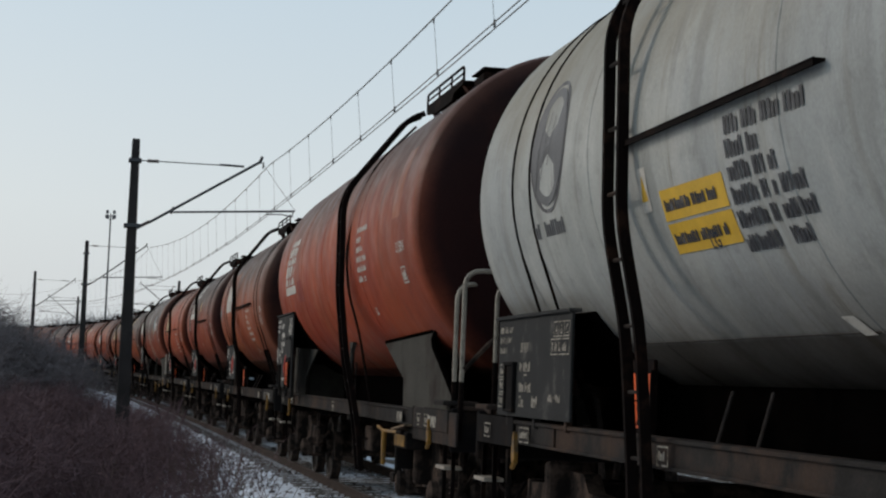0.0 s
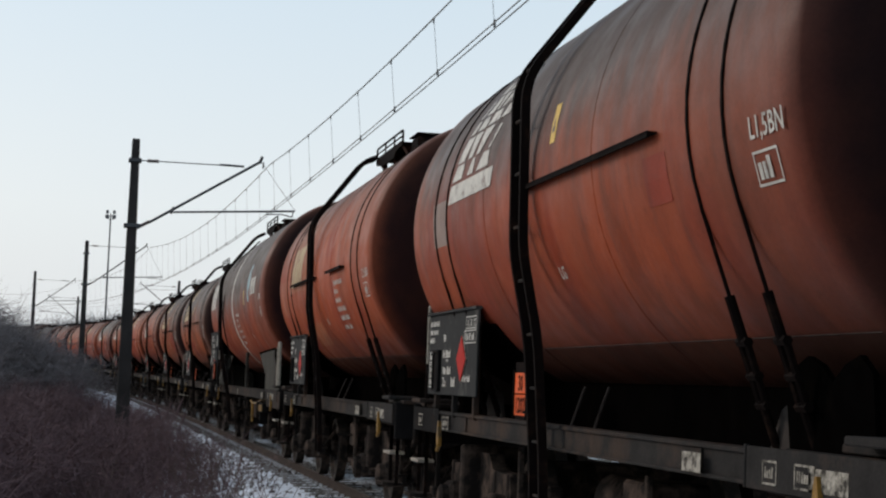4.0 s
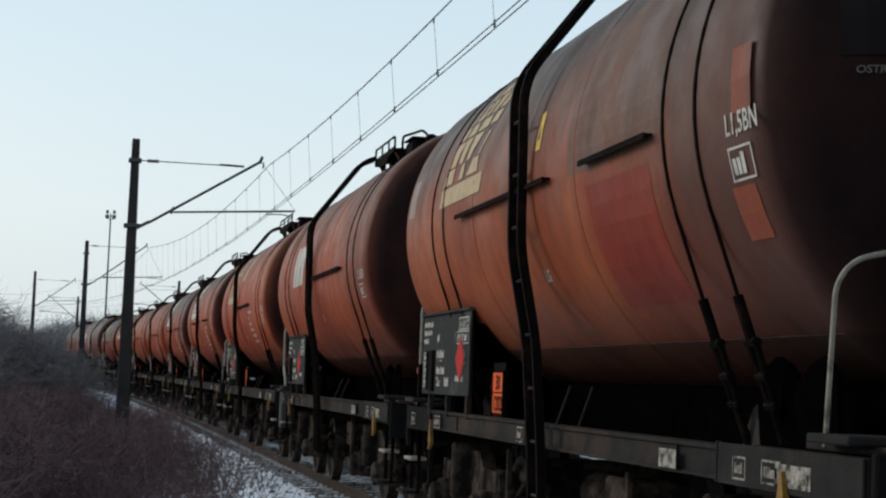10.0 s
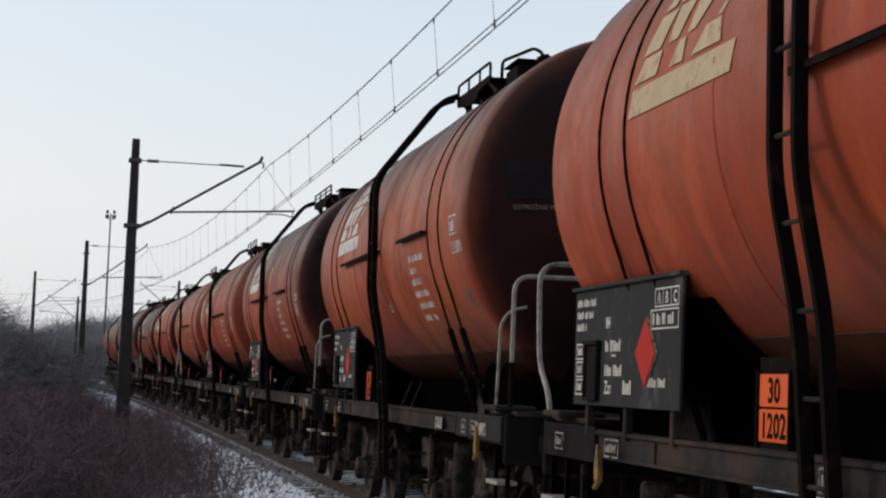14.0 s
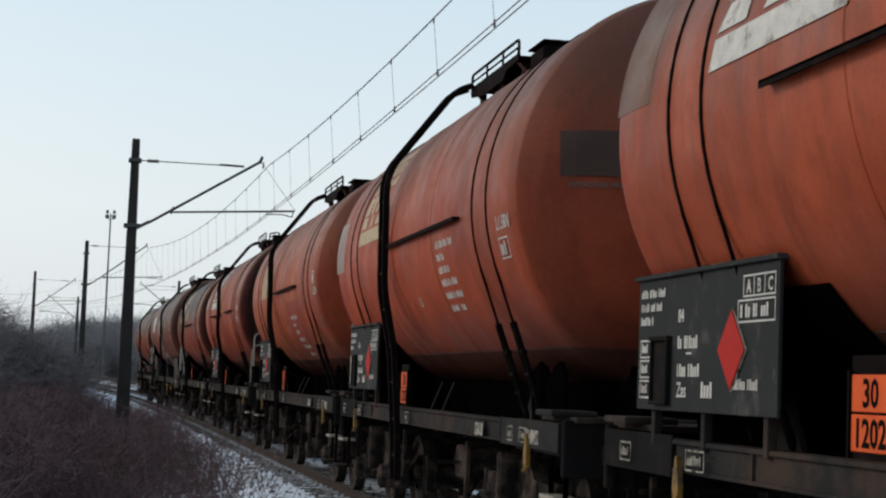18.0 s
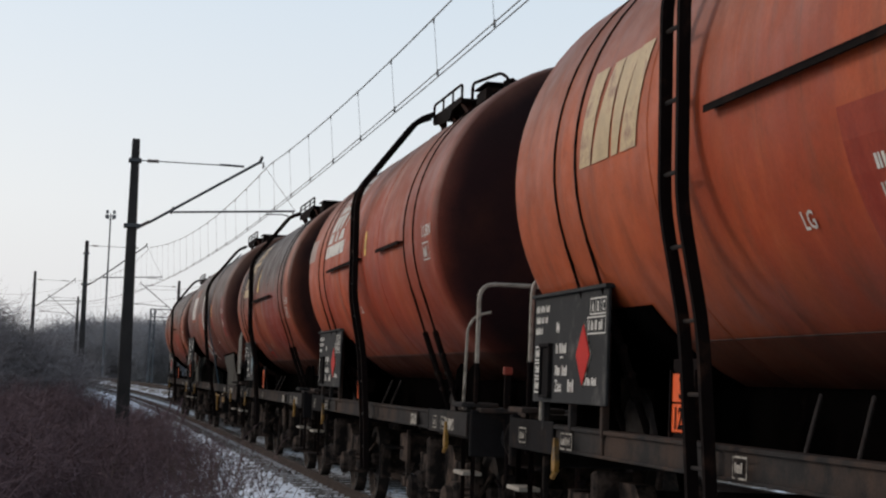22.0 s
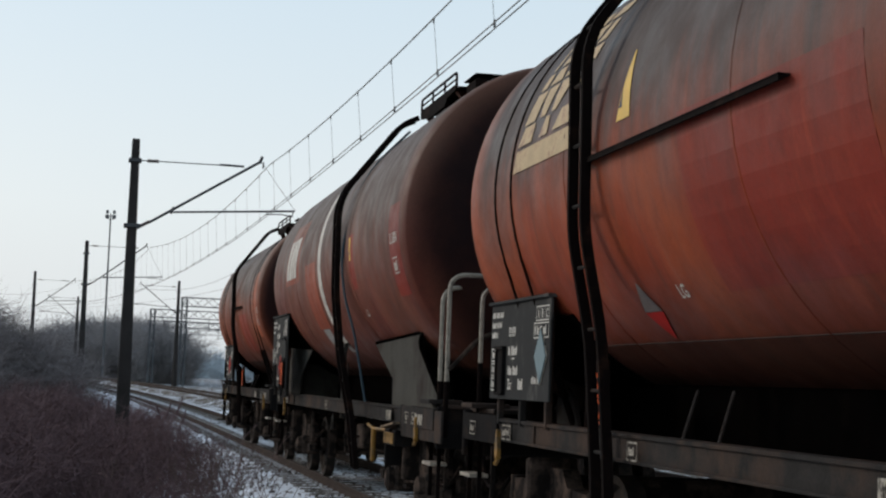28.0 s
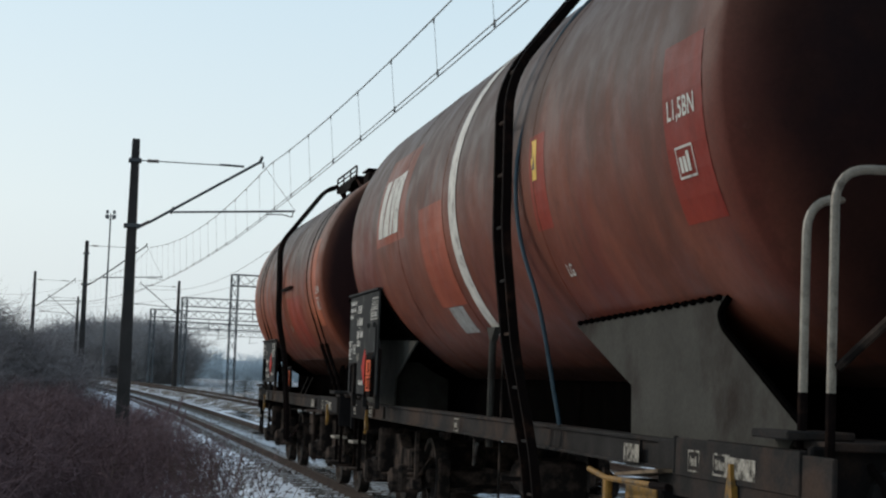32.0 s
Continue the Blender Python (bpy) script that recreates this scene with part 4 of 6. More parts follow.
def ladder_part(wagon, x, kind):
    prof = [(1.34, 0.52), (1.36, 1.02), (1.42, 1.8), (1.545, 2.4), (1.56, 3.45), (1.51, 3.62), (0.90, 4.42), (0.72, 4.49)] if kind == "A" else [(1.33, 0.48), (1.40, 1.05), (1.55, 1.75), (1.64, 2.5), (1.65, 3.45), (1.57, 3.68), (0.94, 4.48), (0.76, 4.56)]
    ob = new("ladder")
    ob.parent = wagon
    tagged(ob, "black steel ladder bent over the tank's shoulder")
    for d in (-0.14, 0.14):
        def stringer(bm):
            pts = bent([(x + d, y, z) for y, z in prof], 0.15, 3)
            w = 0.021
            ring = []
            for i, p in enumerate(pts):
                t = (pts[min(i + 1, len(pts) - 1)] - pts[max(i - 1, 0)]).normalized()
                nn = Vector((0, -t.z, t.y)) * 0.03
                ring.append([bm.verts.new(p + o * nn + Vector((e * w, 0, 0))) for o, e in ((1, -1), (1, 1), (-1, 1), (-1, -1))])
            for a, b_ in zip(ring, ring[1:]):
                for k in range(4):
                    bm.faces.new((a[k], a[(k + 1) % 4], b_[(k + 1) % 4], b_[k]))
            bm.faces.new(ring[0][::-1])
            bm.faces.new(ring[-1])
        part("stringer", f"stringer_{kind}_{x:.2f}_{d}", stringer, M_BLACK, ob)
    zs = np.arange(0.76, 4.3, 0.36)
    for z in zs:
        y = float(np.interp(z, [q[1] for q in prof], [q[0] for q in prof]))
        part("rung", f"rung_{kind}_{x:.2f}_{z:.2f}", lambda bm: tube(bm, [(x - 0.14, y, z), (x + 0.14, y, z)], 0.012, 6), M_STEEL, ob)
    return ob


def walkway(wagon, x, kind, split=False):
    """Crown walkway that runs from the ladder's head (x) towards the wagon's front end, in one run or split before the dome."""
    ob = new("walkway")
    ob.parent = wagon
    tagged(ob, "black steel walkway with low hand rails on the tank's crown")
    z0 = KIND[kind]["Z"] + KIND[kind]["R"] + 0.045
    key = f"{kind}_{x:.2f}_{split}"
    a = x - 0.05
    b_ = a - (1.6 if split else 2.1)

    def deck(bm):
        for o in (1, -1):
            box(bm, b_, a, min(o * 0.02, o * 0.70), max(o * 0.02, o * 0.70), z0 - 0.03, z0, 0.006)
            prism(bm, [(a, z0 - 0.08), (a, z0 + 0.02), (b_, z0 + 0.02), (b_, z0 - 0.04), (b_ + 0.5, z0 - 0.06), (b_ + 0.62, z0 - 0.13), (a - 0.6, z0 - 0.14)], min(o * 0.70, o * 0.722), max(o * 0.70, o * 0.722))
    part("deck", "deck_" + key, deck, M_BLACK, ob)
    for j, q in enumerate((a - 0.12, (a + b_) / 2, b_ + 0.12)):
        for y in (0.62, -0.62):
            part("bracket", f"deckbr_{key}_{j}_{y}", lambda bm: (box(bm, q - 0.02, q + 0.02, y - 0.03, y + 0.03, z0 - 0.24, z0 - 0.03), tube(bm, [(q, y * 1.12, z0 - 0.04), (q - 0.34, y * 1.06, z0 - 0.22)], 0.018, 5)), M_DECKRUST, ob)

    def rail(bm):
        h = z0 + 0.15
        tube(bm, bent([(a + 0.02, 0.71, z0 - 0.05), (a + 0.02, 0.71, h), (b_ + 0.03, 0.71, h), (b_ + 0.03, 0.71, z0)], 0.05, 3), 0.014, 6)
        for q in (0.33, 0.67):
            tube(bm, [(a + (b_ - a) * q, 0.71, z0), (a + (b_ - a) * q, 0.71, h)], 0.011, 6)
        if not split:
            tube(bm, [(a, 0.71, z0 + 0.08), (b_ + 0.03, 0.71, z0 + 0.08)], 0.010, 6)
    part("hand_rail", "walkrail_" + key, rail, M_BLACK, ob)
    c = b_ - (0.25 if split else 0.02)
    part("dome", "dome_" + key, lambda bm: (box(bm, c - 0.55, c, -0.5, 0.62, z0 - 0.30, z0 + 0.03, 0.04), box(bm, c - 0.58, c + 0.01, -0.52, 0.64, z0 + 0.03, z0 + 0.05, 0.008)), M_BLACK, ob, "black steel cover over the manhole")
    if split:
        part("hand_rail", "walkrail2_" + key, lambda bm: tube(bm, bent([(c - 0.02, 0.66, z0 - 0.05), (c - 0.02, 0.66, z0 + 0.11), (c - 1.0, 0.58, z0 + 0.07), (c - 1.25, 0.56, z0 - 0.02), (c - 1.25, 0.56, z0 - 0.14)], 0.09, 3), 0.016, 6), M_BLACK, ob)
        part("valve", "valve_" + key, lambda bm: (lathe(bm, [(0, 0.05), (0.14, 0.05), (0.16, 0.085), (0.20, 0.085), (0.22, 0.04)], "z", 10, (c - 0.78, 0.42, z0 - 0.17)), tube(bm, [(c - 0.92, 0.44, z0 + 0.03), (c - 0.66, 0.44, z0 + 0.06)], 0.016, 6)), M_BLACK, ob)
    return ob


def glyphs(x, y, n, h, skip=()):
    """A bar for each character of a line of writing, tall or low as letters are."""
    out = []
    for q in range(n):
        if q not in skip:
            k = (q * 7 + n * 3) % 5
            out.append((x + 0.56 * h * q, y, x + 0.56 * h * q + (0.42 if k else 0.30) * h, y + h * (1.0 if k in (0, 2, 3) else 0.78), 0.0))
    return out


def framed(a, b_, c, d, e=0.012):
    return [(a, b_, c, b_ + e, 0), (a, d - e, c, d, 0), (a, b_, a + e, d, 0), (c - e, b_, c, d, 0)]


BOARD_W = 2.2


def data_board(wagon, i, w):
    k = KIND[w["kind"]]
    A = w["kind"] == "A"
    z0, z1 = k["board"]
    lower = w.get("bz", 0.0)
    z0, z1 = z0 + lower, z1 + lower
    W, y = (BOARD_W, 1.30) if A else (2.14, 1.50)
    x = -k["uc"] + w.get("bd", 0.0 if A else -0.63)
    key = f"{w['kind']}_{x:.2f}_{z0:.2f}"
    H = z1 - z0
    ob = part("data_board", "board_" + key, lambda bm: (box(bm, x, x + W, y - 0.02, y, z0, z1, 0.004), box(bm, x - 0.02, x + W + 0.02, y - 0.06, y + 0.025, z1, z1 + 0.025, 0.004)), M_BOARD, wagon, "dark grey data board with white lettering")
    if w.get("bw"):
        ob.matrix_basis = Matrix.Translation((x, 0, 0)) @ Matrix.Diagonal((w["bw"], 1, 1, 1)) @ Matrix.Translation((-x, 0, 0))
    for q in (0.2, 1.1, 1.95):
        part("post", f"board_post_{key}_{q}", lambda bm: box(bm, x + q - 0.03, x + q + 0.03, y - 0.07, y - 0.022, 1.2, z1 - (0.1 if A else 0.6), 0.005), M_STEEL, ob)
    X = x + W
    ink = M_STENCIL if w.get("faint") else M_WHITE
    rg = random.Random(40 + i)

    def put(name, shape, px, pz, m=None, lift=0.004, label=""):
        decal("lettering", f"bl_{name}_{key}_{bool(w.get('faint'))}", shape, X - px, z0 + pz, m or ink, ob, "plate", label, lift, y)
    # small address in the upper corner, three lines
    for q, n in enumerate((17, 15, 9)):
        put(f"addr{q}", rects(glyphs(0, 0, n, 0.046, (5 + q, 11 - q)), 1.0), 0.06, H - 0.10 - 0.075 * q)
    cls, num = w.get("cls", "Zas"), w.get("num", "84")
    tx = 0.74
    if A:
        rows = ((H - 0.245, 0.066), (H - 0.385, 0.066), (H - 0.53, 0.066), (0.075, 0.078))
        dz, dr, dx, hold = 0.31, 0.19, w.get("dx", 1.94 if w.get("diamond") == "blue" else 1.60), (0.32, 0.62, 0.03, 0.37)
        boxes = ((0.06, 0.06, 0.26, 0.16), (0.06, 0.17, 0.26, 0.27), (0.06, 0.28, 0.26, 0.38))
        station = (1.62, 0.12)
    else:
        rows = ((H - 0.20, 0.08), (H - 0.335, 0.08), (H - 0.47, 0.08), (0.52, 0.095))
        tx = 0.63
        dz, dr, dx, hold = 0.29, 0.19, 1.34, (0.33, 0.67, 0.0, 0.31)
        boxes = ((0.02, 0.38, 0.28, 0.475), (0.02, 0.485, 0.28, 0.58), (0.36, 0.44, 0.54, 0.54))
        station = (0.85, 0.10)
    put(f"num_{num}", words(num + (" RIV" if num == "33" else ""), rows[0][1] * 1.45, 0.003), tx, rows[0][0], None, 0.005, "white painted figures")
    put("owner", rects(glyphs(0, 0, 9, rows[1][1], (2,)) + [(0.145, -0.03, 0.235, -0.02, 0)], 1.0), tx, rows[1][0], None, 0.005)
    put("digits", rects(glyphs(0, 0, 10, rows[2][1], (4,)), 1.0), tx, rows[2][0], None, 0.005)
    put(f"class_{cls}", words(cls, rows[3][1] * 1.4, 0.002), tx, rows[3][0], None, 0.005)
    put("depot", rects(glyphs(0, 0, 4, 0.08), 1.0), tx + (0.40 if A else 0.02), 0.075 if A else 0.36, M_STENCIL if not A else None, 0.005)
    put("station", rects(glyphs(0, 0, 12, 0.05, (6,)), 1.0), station[0], station[1])
    for q, bx in enumerate(boxes):
        put(f"box{q}", rects(framed(*bx, 0.01) + glyphs(bx[0] + 0.03, bx[1] + 0.028, 4, 0.05), 1.0), 0.0, 0.0)
    # load table: A B C over a row of figures
    t0, t1, ty = (1.66, 2.16, H - 0.05) if A else (1.60, 2.09, H - 0.07)
    put("table_top", rects(framed(t0 + 0.07, ty - 0.105, t1, ty, 0.009) + [(t0 + 0.07 + (t1 - t0 - 0.07) * q, ty - 0.105, t0 + 0.079 + (t1 - t0 - 0.07) * q, ty, 0) for q in (0.33, 0.66)], 1.0), 0.0, 0.0)
    for q, ch in enumerate("ABC"):
        put("load_" + ch, words(ch, 0.09, 0.002), t0 + 0.115 + (t1 - t0 - 0.07) * 0.33 * q, ty - 0.085)
    put("table_low", rects(framed(t0, ty - 0.225, t1, ty - 0.115, 0.009) + glyphs(t0 + 0.035, ty - 0.2, 11, 0.062, (1, 4, 7)), 1.0), 0.0, 0.0)
    sign = w.get("diamond", "red")
    if sign:
        zc = z0 + dz
        part("diamond_sign", f"diamond_{key}_{sign}", lambda bm: prism(bm, [(X - dx - dr, zc), (X - dx, zc + dr), (X - dx + dr, zc), (X - dx, zc - dr)], y + 0.010, y + 0.016), M_RED if sign == "red" else M_SIGNBLUE, ob, "diamond-shaped danger sign")
        part("sign_border", f"diamond_rim_{key}_{sign}", lambda bm: prism(bm, [(X - dx - dr - 0.012, zc), (X - dx, zc + dr + 0.012), (X - dx + dr + 0.012, zc), (X - dx, zc - dr - 0.012)], y + 0.003, y + 0.009), M_STENCIL, ob)
    a, b_, c, d = hold
    part("document_holder", "holder_" + key, lambda bm: (box(bm, X - b_, X - a, y, y + 0.012, z0 + c, z0 + d, 0.003), box(bm, X - a - 0.02, X - a, y, y + 0.03, z0 + c, z0 + d, 0.004), box(bm, X - b_, X - b_ + 0.025, y, y + 0.03, z0 + c, z0 + d, 0.004), box(bm, X - b_, X - a, y, y + 0.03, z0 + c, z0 + c + 0.02, 0.004), box(bm, X - b_ - 0.015, X - a + 0.015, y, y + 0.035, z0 + d, z0 + d + 0.025, 0.004)), M_HEAD, ob, "black steel document holder")
    if not A:
        part("folding_plate", "fold_" + key, lambda bm: (box(bm, x + 0.06, x + 0.56, y + 0.004, y + 0.016, 1.74, 2.06, 0.004), [box(bm, x + q, x + q + 0.03, y + 0.01, y + 0.04, z, z + 0.05, 0.006) for q in (0.1, 0.5) for z in (1.71, 2.04)]), M_BOARD, ob, "blank folding plate on hooks")
    return ob


def hazard_plate(wagon, i, w):
    k = KIND[w["kind"]]
    x, y, z = (-k["uc"] - 0.80 + w.get("haz", 0.0), 1.16, 1.27) if w["kind"] == "A" else (-k["uc"] - 0.10, 1.535, 1.38)
    key = f"{w['kind']}_{x:.2f}"
    ob = part("hazard_plate", "haz_" + key, lambda bm: (box(bm, x - 0.415, x + 0.015, y - 0.03, y - 0.008, z - 0.06, z + 0.40, 0.004), box(bm, x - 0.42, x - 0.40, y - 0.03, y + 0.01, z - 0.06, z + 0.34), box(bm, x, x + 0.02, y - 0.03, y + 0.01, z - 0.06, z + 0.34)), M_BLACK, wagon, "orange hazard plate in a black holder")
    for q, s in ((z + 0.165, "30"), (z, "1202")):
        part("number_plate", f"haz_pl_{key}_{s}", lambda bm: box(bm, x - 0.395, x - 0.005, y - 0.008, y, q, q + 0.155, 0.003), M_ORANGE, ob, "bright orange plate with black digits")
        t = words(s, 0.165, 0.004)
        wd = max(v[0] for v in t[0])
        decal("number", f"haz_tx_{key}_{s}", t, x - 0.2 + wd / 2, q + 0.022, M_BLACK, ob, "plate", "", 0.002, y)
    return ob


M_SIGNBLUE = mat("diamond_pale_blue", (0.10, 0.17, 0.19), 0.5, 0.0, 0.4, 6.0, 0.2, 0.03, 60)
M_BRIGHTRED = mat("fresh_red_patch", (0.24, 0.036, 0.020), 0.6, 0.0, 0.2, 2.0, 0.25, 0.05, 50)
M_CAPPATCH = mat("end_panel", (0.018, 0.0125, 0.0125), 0.8, 0.0, 0.05, 2.0, 0.3, 0.05, 50)
M_ENDPANEL = mat("end_panel_grey", (0.085, 0.052, 0.042), 0.8, 0.0, 0.05, 2.0, 0.3, 0.05, 50)
M_LABEL = mat("label_grey", (0.34, 0.325, 0.30), 0.7, 0.0, 0.15, 6.0, 0.3, 0.05, 60, (0.12, 0.10, 0.09), 0.35, 9.0)
M_TEAL = mat("badge_teal", (0.30, 0.42, 0.44), 0.6, 0.0, 0.2, 5.0, 0.25, 0.05, 60)


def wagon_a(i, w):
    """Four-axle tank wagon whose tank is held on saddles by steel bands."""
    k = KIND["A"]
    uc, R = k["uc"], k["R"]
    ob = thing("tank_wagon", track_pose(60.0 + 13 * i), w["label"], "tank wagon", "tank wagons of the train")
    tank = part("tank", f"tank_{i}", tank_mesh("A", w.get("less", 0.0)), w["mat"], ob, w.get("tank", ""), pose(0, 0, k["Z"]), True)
    sr, sf = w.get("straps", (0.75, -6.17))
    for x in (sr - 0.26 - uc, sr + 0.26 - uc, sf - 0.26 - uc, sf + 0.26 - uc):
        part("strap", f"strap_{x:.2f}", lambda bm: soft_strap(bm, x), M_BLACK, tank)
    seam = radians(-49)
    part("weld_seam", "seam_A", lambda bm: tube(bm, [(-k["cyl"], R * math.cos(seam), R * math.sin(seam)), (k["cyl"], R * math.cos(seam), R * math.sin(seam))], 0.003, 6), M_DRAIN, tank)
    for q in (-1.6, 1.5):
        part("ring_seam", f"ring_{i}_{q}", lambda bm: lathe_ring(bm, q, R), w["mat"], tank)
    lad = w.get("lad", k["ladder"])
    for a, b_ in w.get("bars", ((lad, -5.4),)):
        part("side_rail", f"siderail_{a}_{b_}", lambda bm: (box(bm, b_ - uc, a - uc, 1.48, 1.55, -0.092, -0.08), box(bm, b_ - uc, a - uc, 1.54, 1.55, -0.112, -0.078)), M_BLACK, tank)
    # turnbuckles and saddles
    for x in (sr - 0.26, sr + 0.26, sf - 0.26, sf + 0.26):
        for o in (1, -1):
            def rod(bm):
                xx = x - uc
                a = Vector((xx, o * 1.415, 2.40))
                b_ = Vector((xx, o * 0.99, 1.23))
                tube(bm, [a, a.lerp(b_, 0.40)], 0.011, 6)
                tube(bm, [a.lerp(b_, 0.37), a.lerp(b_, 0.39), a.lerp(b_, 0.54), a.lerp(b_, 0.56)], 0.028, 8)
                for d in (-0.045, 0.045):
                    tube(bm, [a.lerp(b_, 0.56) + Vector((d, 0, 0)), a.lerp(b_, 0.82) + Vector((d * 0.8, 0, 0))], 0.02, 6)
                for q in (0.56, 0.70, 0.82):
                    tube(bm, [a.lerp(b_, q) - Vector((0.065, 0, 0)), a.lerp(b_, q) + Vector((0.065, 0, 0))], 0.026, 6)
                tube(bm, [a.lerp(b_, 0.80), b_], 0.024, 8)
            part("tie_rod", f"tierod_{x:.2f}_{o}", rod, M_BLACK, ob)
    for x in (sr, sf):
        for o in (1, -1):
            part("strap_bracket", f"strapbr_{x:.2f}_{o}", lambda bm: prism(bm, [(x - uc - 0.36, 1.23), (x - uc + 0.36, 1.23), (x - uc + 0.22, 1.42), (x - uc, 1.50), (x - uc - 0.22, 1.42)], min(o * 0.96, o * 0.99), max(o * 0.96, o * 0.99)), M_DRAIN, ob)
    for x in (0.83 - uc + 0.75, -5.9 - uc - 0.75):
        sg = 1 if x > 0 else -1

        def saddle(bm):
            prism(bm, [(x - 0.50, 1.22), (x + 0.50, 1.22), (x + 0.56, 1.50), (x + 0.48, 1.62), (x + 0.30, 1.68), (x + 0.14, 1.64), (x, 1.56), (x - 0.14, 1.64), (x - 0.30, 1.68), (x - 0.44, 1.60)], 0.99, 1.02)
            prism(bm, [(x - 0.50, 1.22), (x + 0.50, 1.22), (x + 0.56, 1.50), (x + 0.48, 1.62), (x + 0.30, 1.68), (x + 0.14, 1.64), (x, 1.56), (x - 0.14, 1.64), (x - 0.30, 1.68), (x - 0.44, 1.60)], -1.02, -0.99)
            box(bm, x - 0.5, x + 0.5, -1.0, 1.0, 1.2, 1.32)
        part("saddle", f"saddle_{x:.2f}", saddle, M_SHADE, ob)
    # added sheet: makes the dark area at the tank's lower rear black
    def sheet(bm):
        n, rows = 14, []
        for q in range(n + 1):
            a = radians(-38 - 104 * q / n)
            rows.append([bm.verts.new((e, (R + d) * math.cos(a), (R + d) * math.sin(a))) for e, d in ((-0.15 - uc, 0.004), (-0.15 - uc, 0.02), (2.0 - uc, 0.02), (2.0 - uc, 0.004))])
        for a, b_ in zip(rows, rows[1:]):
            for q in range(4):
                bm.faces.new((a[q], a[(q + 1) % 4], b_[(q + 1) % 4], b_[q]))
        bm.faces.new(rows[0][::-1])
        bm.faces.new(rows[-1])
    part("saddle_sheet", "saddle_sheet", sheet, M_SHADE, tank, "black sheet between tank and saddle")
    if i in (8, 14, 15):
        post = part("marker_post", "marker_post", lambda bm: box(bm, -8.0 - uc, -7.96 - uc, 0.92, 0.97, 1.25, 1.58, 0.004), M_BLACK, ob)
        part("end_marker", "end_marker", lambda bm: box(bm, -8.01 - uc, -7.95 - uc, 0.91, 0.98, 1.58, 1.645, 0.006), M_BRIGHTRED, post, "small dull red end marker")
    underframe(ob, w, k)
    ladder_part(ob, lad - uc, "A")
    walkway(ob, lad - uc, "A", i in (7, 8, 10, 14))
    # end hand rails
    fr = w.get("fr", 0.0)
    ends = [(2.80 - uc, 2.30)] + ([(-7.93 + fr - uc, 2.33)] if w.get("front") == 1 else [])
    for x, h in ends:
        if x > 0 and w.get("rear") == "none":
            continue
        if x > 0 and w.get("rear") == "curved":
            part("hand_rail", "hr_curved", lambda bm: tube(bm, bent([(x + 0.42, 1.2, 1.30), (x + 0.5, 1.2, 1.46), (x + 0.80, 1.2, 1.66), (x + 0.88, 1.2, h + 0.08), (x + 0.88, -1.2, h + 0.08), (x + 0.88, -1.2, 1.3)], 0.16, 6), 0.019, 10), M_PALE, ob, "worn pale hand rail with a cranked foot")
            continue
        part("hand_rail", f"hr_{x:.2f}", lambda bm: tube(bm, bent([(x, 1.2, 1.66), (x, 1.2, h), (x, -1.2, h), (x, -1.2, 1.66)], 0.14, 6), 0.018, 10), M_PALE, ob, "worn pale hand rail")
        for y in (1.2, -1.2):
            part("rail_post", f"hrp_{x:.2f}_{y}", lambda bm: tube(bm, [(x, y, 1.0), (x, y, 1.67)], 0.021, 8), M_BLACK, ob)
    if i == 8:
        part("end_plate", "rear_plate", lambda bm: (box(bm, k["frame"] - 0.25, k["frame"] + 0.06, 1.10, 1.30, 0.66, 1.255, 0.02), box(bm, k["frame"] - 0.29, k["frame"] + 0.10, 1.06, 1.34, 1.255, 1.295, 0.008)), M_PLATE, ob, "pale grey step plate at the wagon's end")
    if i == 13:
        part("hand_rail", "hr_rear2", lambda bm: tube(bm, bent([(2.24 - uc, 1.24, 1.20), (2.24 - uc, 1.24, 2.0), (2.24 - uc, 1.10, 2.12), (2.24 - uc, 0.8, 2.12)], 0.1, 4), 0.016, 8), M_PALE, ob, "worn pale hand rail")
    if w.get("front"):
        x = -7.5 + fr - uc
        part("hand_rail", f"hr_side_{fr}", lambda bm: tube(bm, bent([(x + 0.08, 1.2, 1.28), (x, 1.2, 1.98), (x - 0.05, 1.14, 2.08), (x - 0.1, 1.02, 2.11)], 0.1, 5), 0.013, 8), M_PALE, ob, "worn pale hand rail")
    data_board(ob, i, w)
    hazard_plate(ob, i, w)
    decorate(ob, tank, i, w, uc)
    return ob


def lathe_ring(bm, x, R):
    lathe(bm, [(x - 0.02, R - 0.002), (x - 0.008, R + 0.005), (x + 0.008, R + 0.005), (x + 0.02, R - 0.002)], "x", 64)


